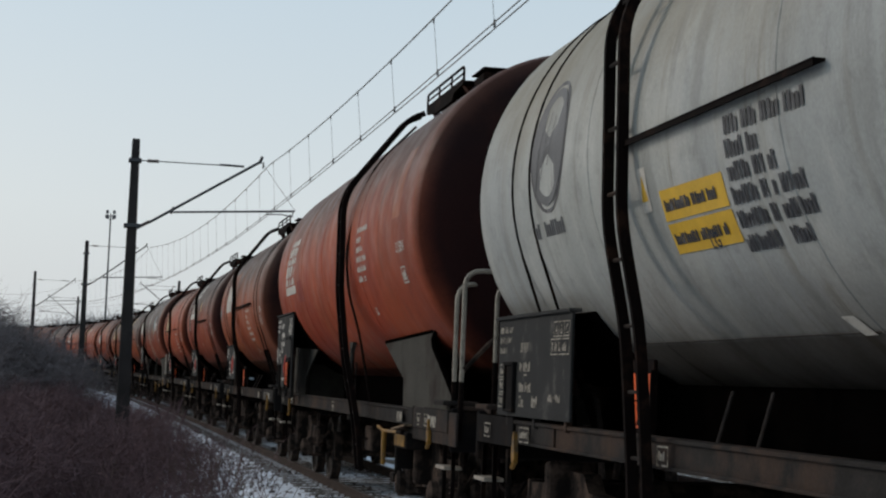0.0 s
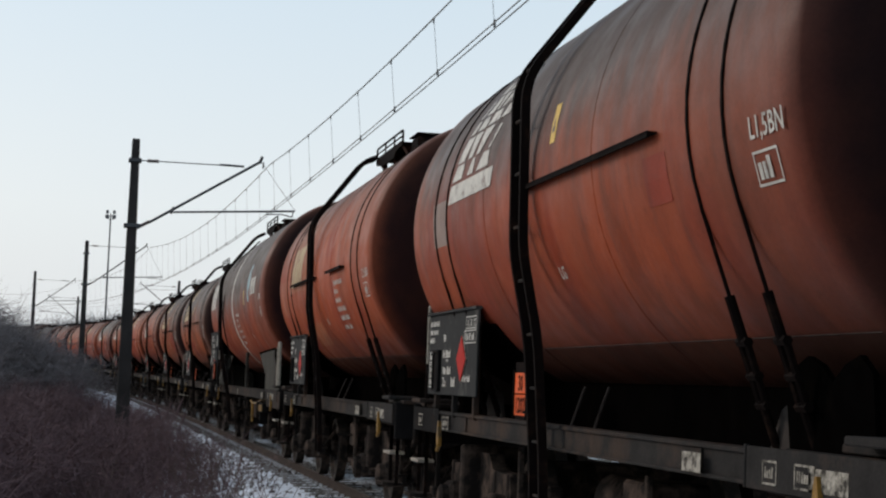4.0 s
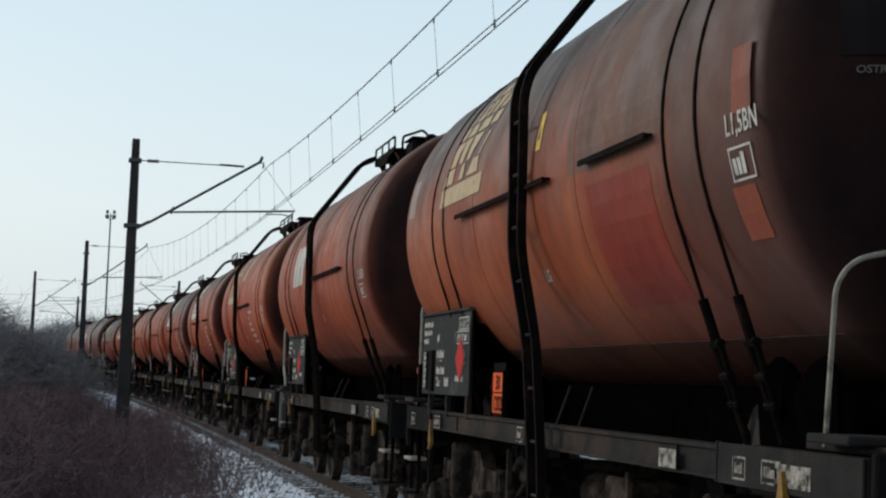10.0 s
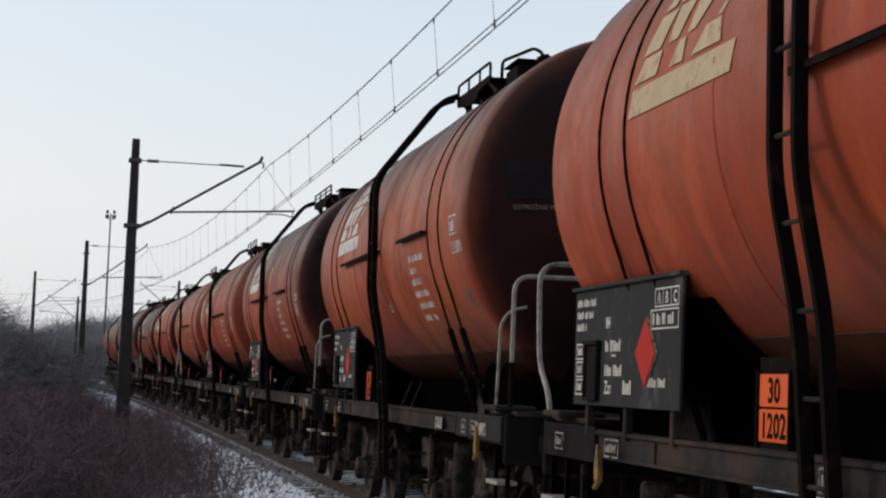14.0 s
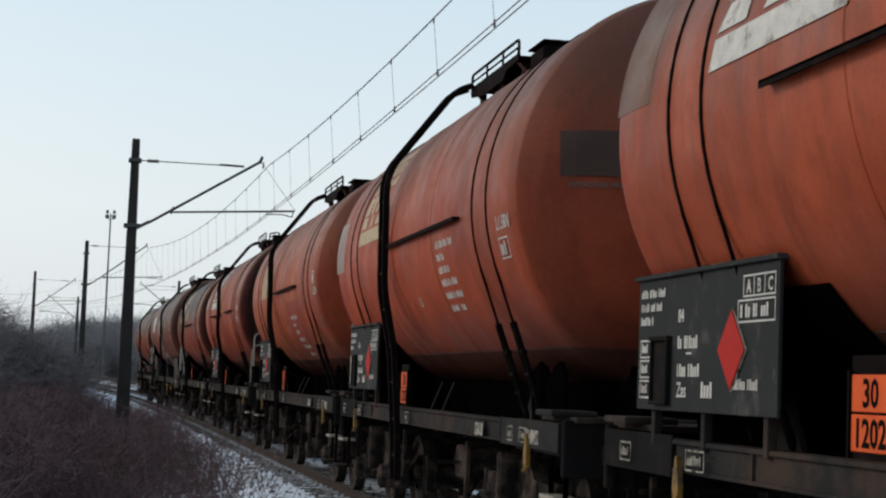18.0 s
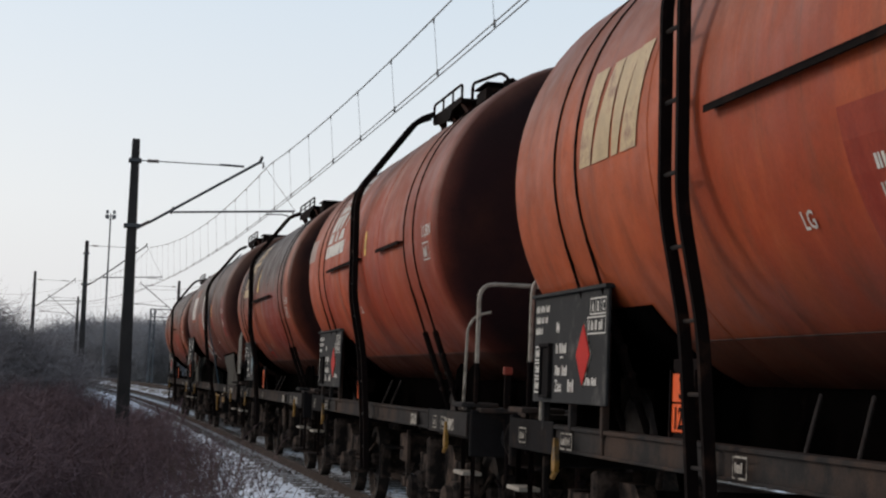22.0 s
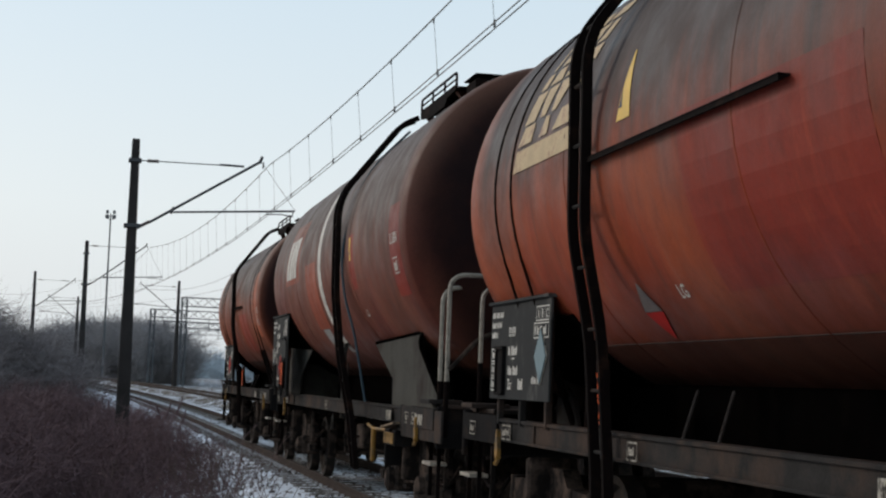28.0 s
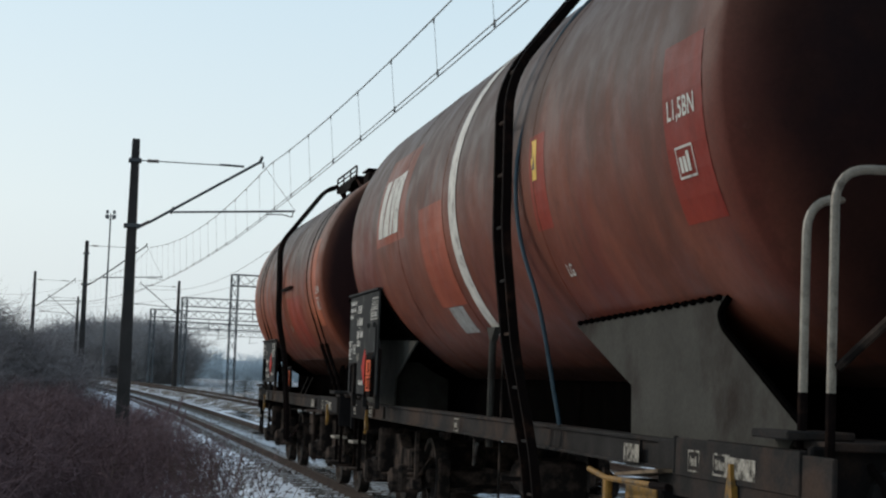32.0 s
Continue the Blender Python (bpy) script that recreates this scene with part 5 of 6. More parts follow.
def underframe(ob, w, k):
    F, kind = k["frame"], w["kind"]
    for o in (1, -1):
        def sole(bm):
            y0, y1 = (1.17, 1.25) if o > 0 else (-1.25, -1.17)
            ye = 1.25 * o
            box(bm, -F, F, min(ye, ye - 0.02 * o), max(ye, ye - 0.02 * o), 1.085, 1.22)
            box(bm, -F, F, min(ye + 0.02 * o, ye - 0.10 * o), max(ye + 0.02 * o, ye - 0.10 * o), 1.215, 1.24, 0.004)
            box(bm, -F, F, min(ye + 0.02 * o, ye - 0.10 * o), max(ye + 0.02 * o, ye - 0.10 * o), 1.07, 1.09, 0.004)
            for q in (-F + 0.9, -F + 1.75, -F + 2.5, F - 0.9, F - 1.75, F - 2.5):
                box(bm, q - 0.012, q + 0.012, min(ye + 0.015 * o, ye), max(ye + 0.015 * o, ye), 1.09, 1.215)
        part("sole_bar", f"sole_{kind}_{o}", sole, M_STEEL, ob, "dark grey steel sole bar with stencilled marks")
    for sg in (-1, 1):
        part("headstock", f"head_{kind}_{sg}", lambda bm: (box(bm, sg * F, sg * (F + 0.06), -1.27, 1.27, 0.90, 1.28, 0.012), box(bm, sg * (F - 1.3), sg * F, 1.255, 1.275, 1.04, 1.26, 0.006)), M_HEAD, ob)
        part("end_platform", f"plat_{kind}_{sg}", lambda bm: (box(bm, sg * (F - 0.85), sg * (F + 0.1), -1.2, 1.2, 1.262, 1.30, 0.006), box(bm, sg * (F - 0.55), sg * (F - 0.1), 1.0, 1.32, 1.30, 1.34, 0.008)), M_STEEL, ob)
        for y in (0.875, -0.875):
            bf = part("buffer", f"buf_{kind}_{sg}_{y}", lambda bm: (lathe(bm, [(0, 0.14), (0.05, 0.14), (0.06, 0.10), (0.36, 0.10), (0.37, 0.075), (0.50, 0.07)], "x", 14, (0, 0, 0)) if sg > 0 else lathe(bm, [(0, 0.14), (-0.05, 0.14), (-0.06, 0.10), (-0.36, 0.10), (-0.37, 0.075), (-0.50, 0.07)], "x", 14, (0, 0, 0))), M_STEEL, ob, "", pose(sg * (F + 0.06), y, 1.06), True)
            part("buffer_head", f"bufhead_{sg}", lambda bm: lathe(bm, [(sg * 0.48, 0.20), (sg * 0.485, 0.225), (sg * 0.505, 0.225), (sg * 0.515, 0.12)], "x", 20), M_BOGIE, bf)
        part("draw_hook", f"hook_{kind}_{sg}", lambda bm: (box(bm, sg * (F + 0.05), sg * (F + 0.4), -0.05, 0.05, 0.98, 1.1, 0.02), tube(bm, [(sg * (F + 0.3), 0, 1.0), (sg * (F + 0.42), 0, 0.7), (sg * (F + 0.3), 0, 0.5)], 0.03, 6)), M_BOGIE, ob)
        part("brake_hose", f"hose_{kind}_{sg}", lambda bm: tube(bm, bent([(sg * (F + 0.05), 0.35, 0.95), (sg * (F + 0.25), 0.4, 0.9), (sg * (F + 0.42), 0.45, 0.55), (sg * (F + 0.6), 0.45, 0.75)], 0.2, 5), 0.022, 7), M_BLACK, ob)
        bogie(ob, sg * k["bogie"])
        for j, (z, dd) in enumerate(((0.42, 0.0), (0.74, 0.06))):
            st = part("foot_step", f"step_{kind}_{sg}_{j}", lambda bm: box(bm, sg * (F - 0.45), sg * (F - 0.05), 1.14, 1.36 - dd, z, z + 0.03, 0.005), M_PALE if j else M_BOGIE, ob, "worn foot step")
            for q in (0.45, 0.05):
                part("step_hanger", f"steph_{kind}_{sg}_{j}_{q}", lambda bm: box(bm, sg * (F - q) - 0.012, sg * (F - q) + 0.012, 1.2, 1.235, z, 1.02), M_BLACK, st)
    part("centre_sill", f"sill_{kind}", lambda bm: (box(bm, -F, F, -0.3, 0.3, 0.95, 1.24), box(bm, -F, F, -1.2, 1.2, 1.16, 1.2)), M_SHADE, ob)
    # added plates that close the gap under the tank and block light through it
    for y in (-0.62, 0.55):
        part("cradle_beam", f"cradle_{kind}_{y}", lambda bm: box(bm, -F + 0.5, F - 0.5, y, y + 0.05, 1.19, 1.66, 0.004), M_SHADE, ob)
    part("air_tank", f"airtank_{kind}", lambda bm: lathe(bm, [(-0.6, 0.05), (-0.52, 0.17), (0.52, 0.17), (0.6, 0.05)], "x", 16, (0.4, 0.55, 0.72)), M_BOGIE, ob, "", None, True)
    part("brake_rigging", f"rig_{kind}", lambda bm: (tube(bm, [(-k["bogie"] + 0.9, 0.3, 0.62), (k["bogie"] - 0.9, 0.3, 0.62)], 0.025, 6), box(bm, -1.6, -1.1, 0.7, 1.1, 0.66, 0.95, 0.02), tube(bm, [(-1.35, 0.8, 0.8), (-1.35, 1.3, 0.8)], 0.02, 6)), M_BOGIE, ob)
    for q in ((0.3, -0.3) if kind == "A" else ()):
        part("drain_leg", f"drain_{kind}_{q}", lambda bm: tube(bm, [(q, 0.98, 1.50), (q - 0.17, 1.12, 1.22)], 0.011, 6), M_DRAIN, ob)
    for q in (-F + 0.85, F - 1.5):
        part("lever", f"lever_{kind}_{q}", lambda bm: (prism(bm, [(q - 0.012, 1.16), (q + 0.012, 1.16), (q + 0.05, 1.0), (q + 0.035, 0.94), (q - 0.035, 0.94), (q - 0.05, 1.0)], 1.285, 1.315), tube(bm, [(q - 0.04, 1.3, 0.95), (q + 0.06, 1.3, 0.90)], 0.02, 6)), M_YSTEEL, ob, "hanging yellow release handle")
    part("apron", f"apron_{kind}", lambda bm: (box(bm, -F + 0.02, -F + 1.75, 1.277, 1.292, 1.06, 1.255, 0.004), box(bm, -F + 1.75, -F + 1.775, 1.272, 1.298, 1.06, 1.262, 0.004)), M_STEEL, ob, "grey-brown plate on the sole bar's end")
    for sg in (-1, 1):
        part("air_hose", f"airhose_{kind}_{sg}", lambda bm: tube(bm, bent([(sg * (F + 0.06), 1.0, 1.2), (sg * (F + 0.28), 1.02, 1.12), (sg * (F + 0.36), 1.02, 0.8), (sg * (F + 0.2), 1.0, 0.62), (sg * (F - 0.1), 1.0, 0.7)], 0.16, 5), 0.018, 7), M_BLACK, ob, "looped black air hose")
        for j in range(2):
            q = sg * (k["bogie"] + (-1.75 if j else 1.72))
            part("hanger", f"hanger_{kind}_{sg}_{j}", lambda bm: (box(bm, q - 0.03, q + 0.03, 1.08, 1.12, 0.45, 1.0, 0.006), box(bm, q - 0.10, q + 0.12, 1.05, 1.15, 0.42, 0.52, 0.012), tube(bm, [(q, 1.1, 0.5), (q + 0.3, 0.9, 0.72)], 0.02, 6)), M_BOGIE, ob)
    for j, (q, wd) in enumerate(((-F + 0.55, 0.42), (-F + 0.9, 0.24), (-F + 1.35, 0.18), (-F + 2.4, 0.3), (0.4, 0.2), (F - 1.9, 0.3), (F - 0.6, 0.22))):
        shape = [(-wd, 0.05, 0.0, 0.15, 0)] if j in (0, 3) else framed(-wd, 0.05, 0.0, 0.16, 0.01) + glyphs(-wd + 0.03, 0.08, max(1, int((wd - 0.05) / 0.031)), 0.05)
        decal("stencil", f"stencil_{kind}_{j}", rects(shape, 1), q, 1.04, M_STENCIL, ob, "plate", "worn stencilled mark", 0.045, 1.25)


PATCH_TONES = {"red": (0.26, 0.05, 0.034), "grey": (0.30, 0.205, 0.165), "pale": (0.40, 0.15, 0.095), "bright": (0.235, 0.036, 0.025), "soot": (0.15, 0.088, 0.07), "tan": (0.36, 0.14, 0.085), "warm": (0.27, 0.080, 0.058)}
PATCHES = {}


def patch_paint(i, w, tone):
    """Newer paint that has taken the same soot and dirt as the tank round it."""
    if (i, tone) not in PATCHES:
        args = dict(w["paint"])
        args["top_amount"] *= 0.45
        args["front"] *= 0.4
        PATCHES[i, tone] = tank_paint(f"patch_{tone}_{i}", PATCH_TONES[tone], streak=0.25, patch=0.2, **args)
    return PATCHES[i, tone]


def decorate(ob, tank, i, w, uc):
    """Paint marks on the tank's near side."""
    X = lambda u: u - uc
    dec = functools.partial(decal, kind=w["kind"])
    A = w["kind"] == "A"
    rg = random.Random(90 + i)
    ink = w.get("ink", M_WHITE)
    if w.get("logo") in ("blocks", "letters"):
        lu, lz = w.get("logo_at", ((0.42, 2.96) if A else (-0.05, 2.69)) if w["logo"] == "blocks" else (0.4, 2.80) if A else (-0.95, 2.9))
        if w.get("patch_logo"):
            px, pw = (0.35, 1.75) if A else (0.15, 1.55)
            dec("paint_patch", f"patch_logo_{i}", rects([(-px, -0.08, pw, 0.82, 0.12)]), X(lu), lz, patch_paint(i, w, "warm" if w["patch_logo"] == 1 else "tan"), tank, lift=0.0015, label="repainted patch behind the emblem")
        blocky = w["logo"] == "blocks"
        for j, blk in enumerate((logo_blocks if blocky else logo_letters)()):
            dec("emblem_block", f"emblem_{w['logo']}_{j}_{w['kind']}_{lu}_{lz}_{w.get('logo_ink', M_CREAM if w['logo'] == 'blocks' else M_WHITE).name}", trapezia([tuple(q * (1.0 if A or not blocky else 0.76) for q in blk)], 0.3 if blocky else 0.22), X(lu), lz, w.get("logo_ink", M_CREAM if w["logo"] == "blocks" else M_WHITE), tank, lift=0.006)
    elif w.get("logo") == "oval":
        n = 26
        for j, (ra, rb, m, lf) in enumerate(((0.46, 0.44, M_DARKINK, 0.003), (0.42, 0.39, M_OVALGREY, 0.005))):
            dec("emblem", f"oval_{j}", ([(0.1 + ra * math.cos(2 * math.pi * q / n), 0.45 + rb * math.sin(2 * math.pi * q / n)) for q in range(n)] + [(0.1, 0.45)], [(q, (q + 1) % n, n) for q in range(n)]), X(0.12), 2.60, m, tank, label="dark oval emblem with fine lines", lift=lf)
        for j in range(3):
            dec("emblem_line", f"oval_line_{j}", rects([(-0.2 + 0.16 * j, 0.16 + 0.08 * j, -0.185 + 0.16 * j, 0.72 - 0.04 * j, 0.25)]), X(0.12), 2.60, M_DARKINK, tank, lift=0.007)
        dec("lettering", "oval_words", rects(glyphs(0, 0, 3, 0.10) + glyphs(0.3, 0, 9, 0.10), 1.0), X(0.5), 2.47, M_OVALGREY, tank, label="grey painted writing")
    if w.get("grime_text", True) and A:
        u0, lz, above = w.get("lmark", (-6.75, 2.62, False))
        dec("lettering", f"L15BN_{u0}_{lz}_{ink.name}", words("L1,5BN", 0.14, 0.002), X(u0), lz, ink, tank, label="white painted L1,5BN", lift=0.006)
        dec("lettering", f"Lbox_{u0}_{lz}_{above}_{ink.name}", rects(framed(0, 0, 0.30, 0.16) + glyphs(0.04, 0.03, 3, 0.10), 1), X(u0), lz + 0.15 if above else lz - 0.21, ink, tank, lift=0.006)
        if above:
            dec("lettering", f"Lbox2_{u0}_{lz}", rects(framed(0, 0, 0.42, 0.13) + glyphs(0.05, 0.03, 3, 0.08), 1), X(u0), lz - 0.42, M_GREYINK, tank, lift=0.006)
    if not A:
        lsh = 0.35 if i == 1 else 0.0
        if w.get("lpatch"):
            dec("paint_patch", "patch_L_B", rects([(0, 0, 0.6, 0.90, 0.0)]), X(-10.45), 2.32, patch_paint(i, w, "bright"), tank, lift=0.0015, label="repainted red patch")
        dec("lettering", f"L15BN_B_{lsh}", words("L1,5BN", 0.14, 0.002), X(-10.52 + lsh), 2.82 - 0.3 * lsh, ink, tank, label="white painted L1,5BN", lift=0.006)
        dec("lettering", f"Lbox_B_{lsh}", rects(framed(0, 0, 0.26, 0.16) + glyphs(0.04, 0.03, 3, 0.10), 1), X(-10.58 + lsh), 2.53 - 0.3 * lsh, ink, tank, lift=0.006)
    if w.get("address"):
        au, az = w.get("addr_at", (-4.3, 2.66) if A else (-5.4, 2.95))
        if w["address"] == 2 and not w.get("extra"):
            dec("paint_patch", f"patch_addr_{i}", rects([(-0.15, -0.85, 1.05, 0.12, 0.0)]), X(au), az, patch_paint(i, w, "red"), tank, lift=0.0015, label="repainted patch under the lettering")
        for j, n in enumerate((21, 10, 13, 19, 20, 17) if A else (20, 10, 14, 19, 18, 15)):
            gh = w.get("addr_h", 0.062)
            dec("lettering", f"addr_{j}_{au}_{az}_{ink.name}_{gh}", rects(glyphs(0, 0, n, gh, (4 + j, 9 + j // 2, 15 - j)), 1.0), X(au + 0.02 * j), az - 0.02 - 0.105 * j, ink, tank, label="line of small painted writing", lift=0.006)
    for j, (u0, u1, z0, z1, tone) in enumerate(w.get("extra", ())):
        dec("paint_patch", f"extra_{i}_{j}", rects([(0, 0, u0 - u1, z1 - z0, 0.0)]), X(u0), z0, M_LABEL if tone == "label" else M_WHITE if tone == "white" else patch_paint(i, w, tone), tank, lift=0.0015 + 0.0007 * j, label="patch of newer paint")
    if w.get("ghost"):
        dec("faded_sign", "ghost_diamond", ([(0.0, 0.2), (0.15, 0.0), (0.30, 0.2), (0.15, 0.4)], [(0, 1, 2, 3)]), X(2.0), 2.62, M_SIGNBLUE, tank, label="faded dark diamond mark", lift=0.006)
    if w.get("badge"):
        n = 24
        dec("emblem", "badge_oval", ([(0.26 * math.cos(6.2832 * q / n), 0.36 * math.sin(6.2832 * q / n)) for q in range(n)] + [(0.0, 0.0)], [(q, (q + 1) % n, n) for q in range(n)]), X(-8.62), 3.19, M_TEAL, tank, label="pale teal oval badge", lift=0.006)
        for j, (a, b_) in enumerate(((0.0, 0.24), (0.32, 0.52), (0.60, 0.86))):
            dec("emblem_block", f"badge_block_{j}", rects([(a, 0.0, b_, 0.30, 0.22)]), X(-9.02), 2.95, M_WHITE, tank, label="white slanted block beside the badge", lift=0.008)
    if w.get("hazard_labels"):
        for z in (2.205, 2.37):
            dec("warning_sign", f"yellow_label_{z}", rects([(0, 0, 0.98, 0.165, 0)]), X(-2.31), z, M_YELLOW, tank, label="yellow warning label with dark writing", lift=0.004)
            dec("lettering", f"yellow_text_{z}", rects(glyphs(0.05, 0.05, 24, 0.06, (12, 19) if z > 2.3 else (11, 21)), 1.0), X(-2.31), z, M_DARKINK, tank, lift=0.007)
        dec("warning_sign", "white_label", rects([(0, 0, 0.13, 0.24, 0)]), X(-2.0), 2.44, M_WHITE, tank, label="small white label with an orange triangle", lift=0.004)
        dec("warning_triangle", "label_triangle", ([(0.01, 0.06), (0.12, 0.06), (0.065, 0.2)], [(0, 1, 2)]), X(-2.0), 2.44, M_YELLOW, tank, lift=0.007)
        dec("lettering", "white_strip", rects([(0, 0, 0.14, 0.12, -0.6)]), X(-3.9), 1.77, M_WHITE, tank, lift=0.006)
    lgu, lgz = w.get("lg", (-2.85, 2.2) if A else (-7.9, 2.2))
    dec("lettering", f"small_mark_{w['kind']}_{lgu}_{lgz}_{ink.name}", words("LG", 0.12, 0.002), X(lgu), lgz, ink, tank, lift=0.006)
    if w.get("warn"):
        wu, wz = w.get("warn_at", (-3.05, 3.05) if A else (-7.62, 2.82))
        shape = trapezia([(0.0, 0.26, 0.12, 0.14, 0.0, 0.40)], 0.0, 0.06) if i == 15 else rects([(0, 0, 0.13, 0.26, 0)])
        dec("warning_sign", f"warn_{w['kind']}_{wu}_{wz}", shape, X(wu), wz, M_AMBER if i == 16 else M_YELLOW, tank, label="small amber warning label" if i == 16 else "small yellow warning label")
        dec("warning_mark", f"warnm_{w['kind']}_{wu}_{wz}", ([(0.035, 0.07), (0.095, 0.07), (0.065, 0.18)], [(0, 1, 2)]), X(wu), wz, M_DARKINK, tank, lift=0.006)
    if w.get("sticker"):
        dec("faded_sign", "sticker_low", trapezia([(0.16, 0.18, 0.0, 0.34, 0.0, 0.20)], 0.0, 0.04), X(-1.72), 1.80, M_RED, tank, label="red lower half of a worn diamond label", lift=0.005)
        dec("faded_sign", "sticker_top", trapezia([(0.0, 0.34, 0.16, 0.18, 0.205, 0.40)], 0.0, 0.04), X(-1.72), 1.80, M_GREYINK, tank, label="faded upper half of a worn diamond label", lift=0.005)
    if w.get("patches"):
        for j in range(w["patches"]):
            u = rg.uniform(-6.0, 1.8) if A else rg.uniform(-11, 1.5)
            z = rg.uniform(2.0, 3.3)
            a, b_ = rg.uniform(0.3, 0.9), rg.uniform(0.2, 0.7)
            dec("paint_patch", f"patch_{i}_{j}", rects([(0, 0, a, b_, 0.0)]), X(u), z, patch_paint(i, w, ("red", "grey")[(i + j) % 2]), tank, lift=0.0015 + 0.0007 * j, label="patch of newer paint")
    if w.get("endtext"):
        es, ez, ev = w.get("endsize", 0.048), w.get("endz", 2.88), w.get("endv", 1.15)
        if i != 13:
            nx, nz = 7, 5
            grid = [(0.85 - 1.2 + 0.65 * q / nx, 0.08 + 0.32 * r / nz) for r in range(nz + 1) for q in range(nx + 1)]
            cells = [(r * (nx + 1) + q, r * (nx + 1) + q + 1, (r + 1) * (nx + 1) + q + 1, (r + 1) * (nx + 1) + q) for r in range(nz) for q in range(nx)]
            dec("end_panel", f"endpanel_{w['kind']}_{ez}_{i == 12}", (grid, cells), k_cyl(w), ez, M_ENDPANEL if i == 12 else M_CAPPATCH, tank, "cap", "dull grey panel on the tank end", 0.0)
        vs, fs = words(w["endtext"], es, 0.001)
        dec("lettering", f"endtext_{w['kind']}_{es}_{ez}_{w['endtext']}", ([(a + 0.85 - ev, q) for a, q in vs], fs), k_cyl(w), ez, M_STENCIL if i == 13 else M_GREYINK, tank, "cap", "faded words on the tank end", 0.006)


def k_cyl(w):
    return KIND[w["kind"]]["cyl"]


M_OVALGREY = mat("oval_grey", (0.085, 0.087, 0.09), 0.6, noise_scale=8.0)
M_GREYINK = mat("lettering_faded", (0.16, 0.125, 0.11), 0.7, 0.0, 0.3, 8.0, 0.4, 0.05, 60)


def wagon_b(i, w):
    """Longer four-axle tank wagon whose tank stands on grey plate saddles."""
    k = KIND["B"]
    uc = k["uc"]
    ob = thing("tank_wagon", track_pose(60.0 + 13 * i), w["label"], "tank wagon", "tank wagons of the train")
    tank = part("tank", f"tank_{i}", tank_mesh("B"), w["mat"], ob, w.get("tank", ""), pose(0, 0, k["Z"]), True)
    for q in (-3.2, 0.0, 2.3):
        part("ring_seam", f"ring_{i}_{q}", lambda bm: lathe_ring(bm, q, k["R"]), w["mat"], tank)
    # grey plate saddles under both ends
    for sg in (1, -1):
        def saddle(bm):
            f = [(7.51 + uc, 1.90), (10.42 + uc, 1.98), (10.36 + uc, 1.955), (10.31 + uc, 1.92), (10.31 + uc, 1.87), (10.36 + uc, 1.82), (11.45 + uc, 1.36), (11.3 + uc, 1.24), (8.83 + uc, 1.24), (8.81 + uc, 1.52)]
            for y in (1.19, -1.21):
                prism(bm, [(-sg * a, z) for a, z in f], y, y + 0.02)
            a0, a1 = 9.0 + uc, 9.1 + uc
            box(bm, min(-sg * a0, -sg * a1), max(-sg * a0, -sg * a1), -1.15, 1.15, 1.2, 1.7)
        part("saddle", f"saddleB_{sg}", saddle, M_SADDLE, ob, "grey painted saddle plate")
        for y in (1.195, -1.195):
            part("saddle_flange", f"saddle_rim_{sg}_{y}", lambda bm: tube(bm, bent([(-sg * (10.44 + uc), y, 1.975), (-sg * (10.29 + uc), y, 1.90), (-sg * (10.36 + uc), y, 1.82), (-sg * (11.45 + uc), y, 1.36)], 0.05, 3), 0.02, 6), M_SHADE, ob)
        for q in range(21):
            part("weld_bead", "bead", lambda bm: lathe(bm, [(-0.045, 0.012), (0.0, 0.018), (0.045, 0.012)], "x", 8), M_SHADE, ob, "", pose(-sg * (7.62 + uc + 0.135 * q), 1.215, 1.915 + 0.003 * q))
    # added sheet: shade between board and rear saddle, put in as black
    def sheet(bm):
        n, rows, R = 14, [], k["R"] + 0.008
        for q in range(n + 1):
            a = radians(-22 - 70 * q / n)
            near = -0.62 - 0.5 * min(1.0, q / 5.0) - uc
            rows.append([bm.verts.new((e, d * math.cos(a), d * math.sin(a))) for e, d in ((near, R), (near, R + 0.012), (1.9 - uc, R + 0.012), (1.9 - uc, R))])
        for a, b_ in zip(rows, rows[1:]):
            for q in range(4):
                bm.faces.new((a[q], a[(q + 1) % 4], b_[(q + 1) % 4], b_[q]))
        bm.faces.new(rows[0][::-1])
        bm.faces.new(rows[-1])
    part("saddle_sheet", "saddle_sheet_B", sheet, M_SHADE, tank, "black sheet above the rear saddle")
    underframe(ob, w, k)
    part("end_apron", "apronB", lambda bm: box(bm, -(10.0 + uc) - 2.0, -(9.6 + uc), 1.256, 1.28, 0.95, 1.24, 0.006), M_STEEL, ob)
    ladder_part(ob, w["lad"] - uc, "B")
    walkway(ob, w["lad"] - uc, "B")
    # painted band and drain pipes
    if w.get("band"):
        decal("painted_band", f"bandB_{i}", rects([(0.0, -1.2 if i == 16 else -1.35, w.get("band_w", 0.16), 2.1, 0.0)], 0.08), w.get("band", 0.0) - uc, 2.9, M_WHITE, tank, label="vertical white band round the tank", lift=0.005, kind="B")
    hx = w["lad"] - uc
    part("hose", f"hoseB_{i}", lambda bm: tube(bm, bent([(hx - 0.4, 0.9, 4.36), (hx - 0.24, 1.36, 3.88), (hx - 0.2, 1.62, 3.0), (hx - 0.24, 1.57, 2.45), (hx - 0.42, 1.46, 2.05), (hx - 0.44, 1.3, 1.25)], 0.3, 4), 0.015, 7), M_BLUE if i == 16 else M_BLACK, ob, "hose down the tank side")
    ox = -4.85 - uc
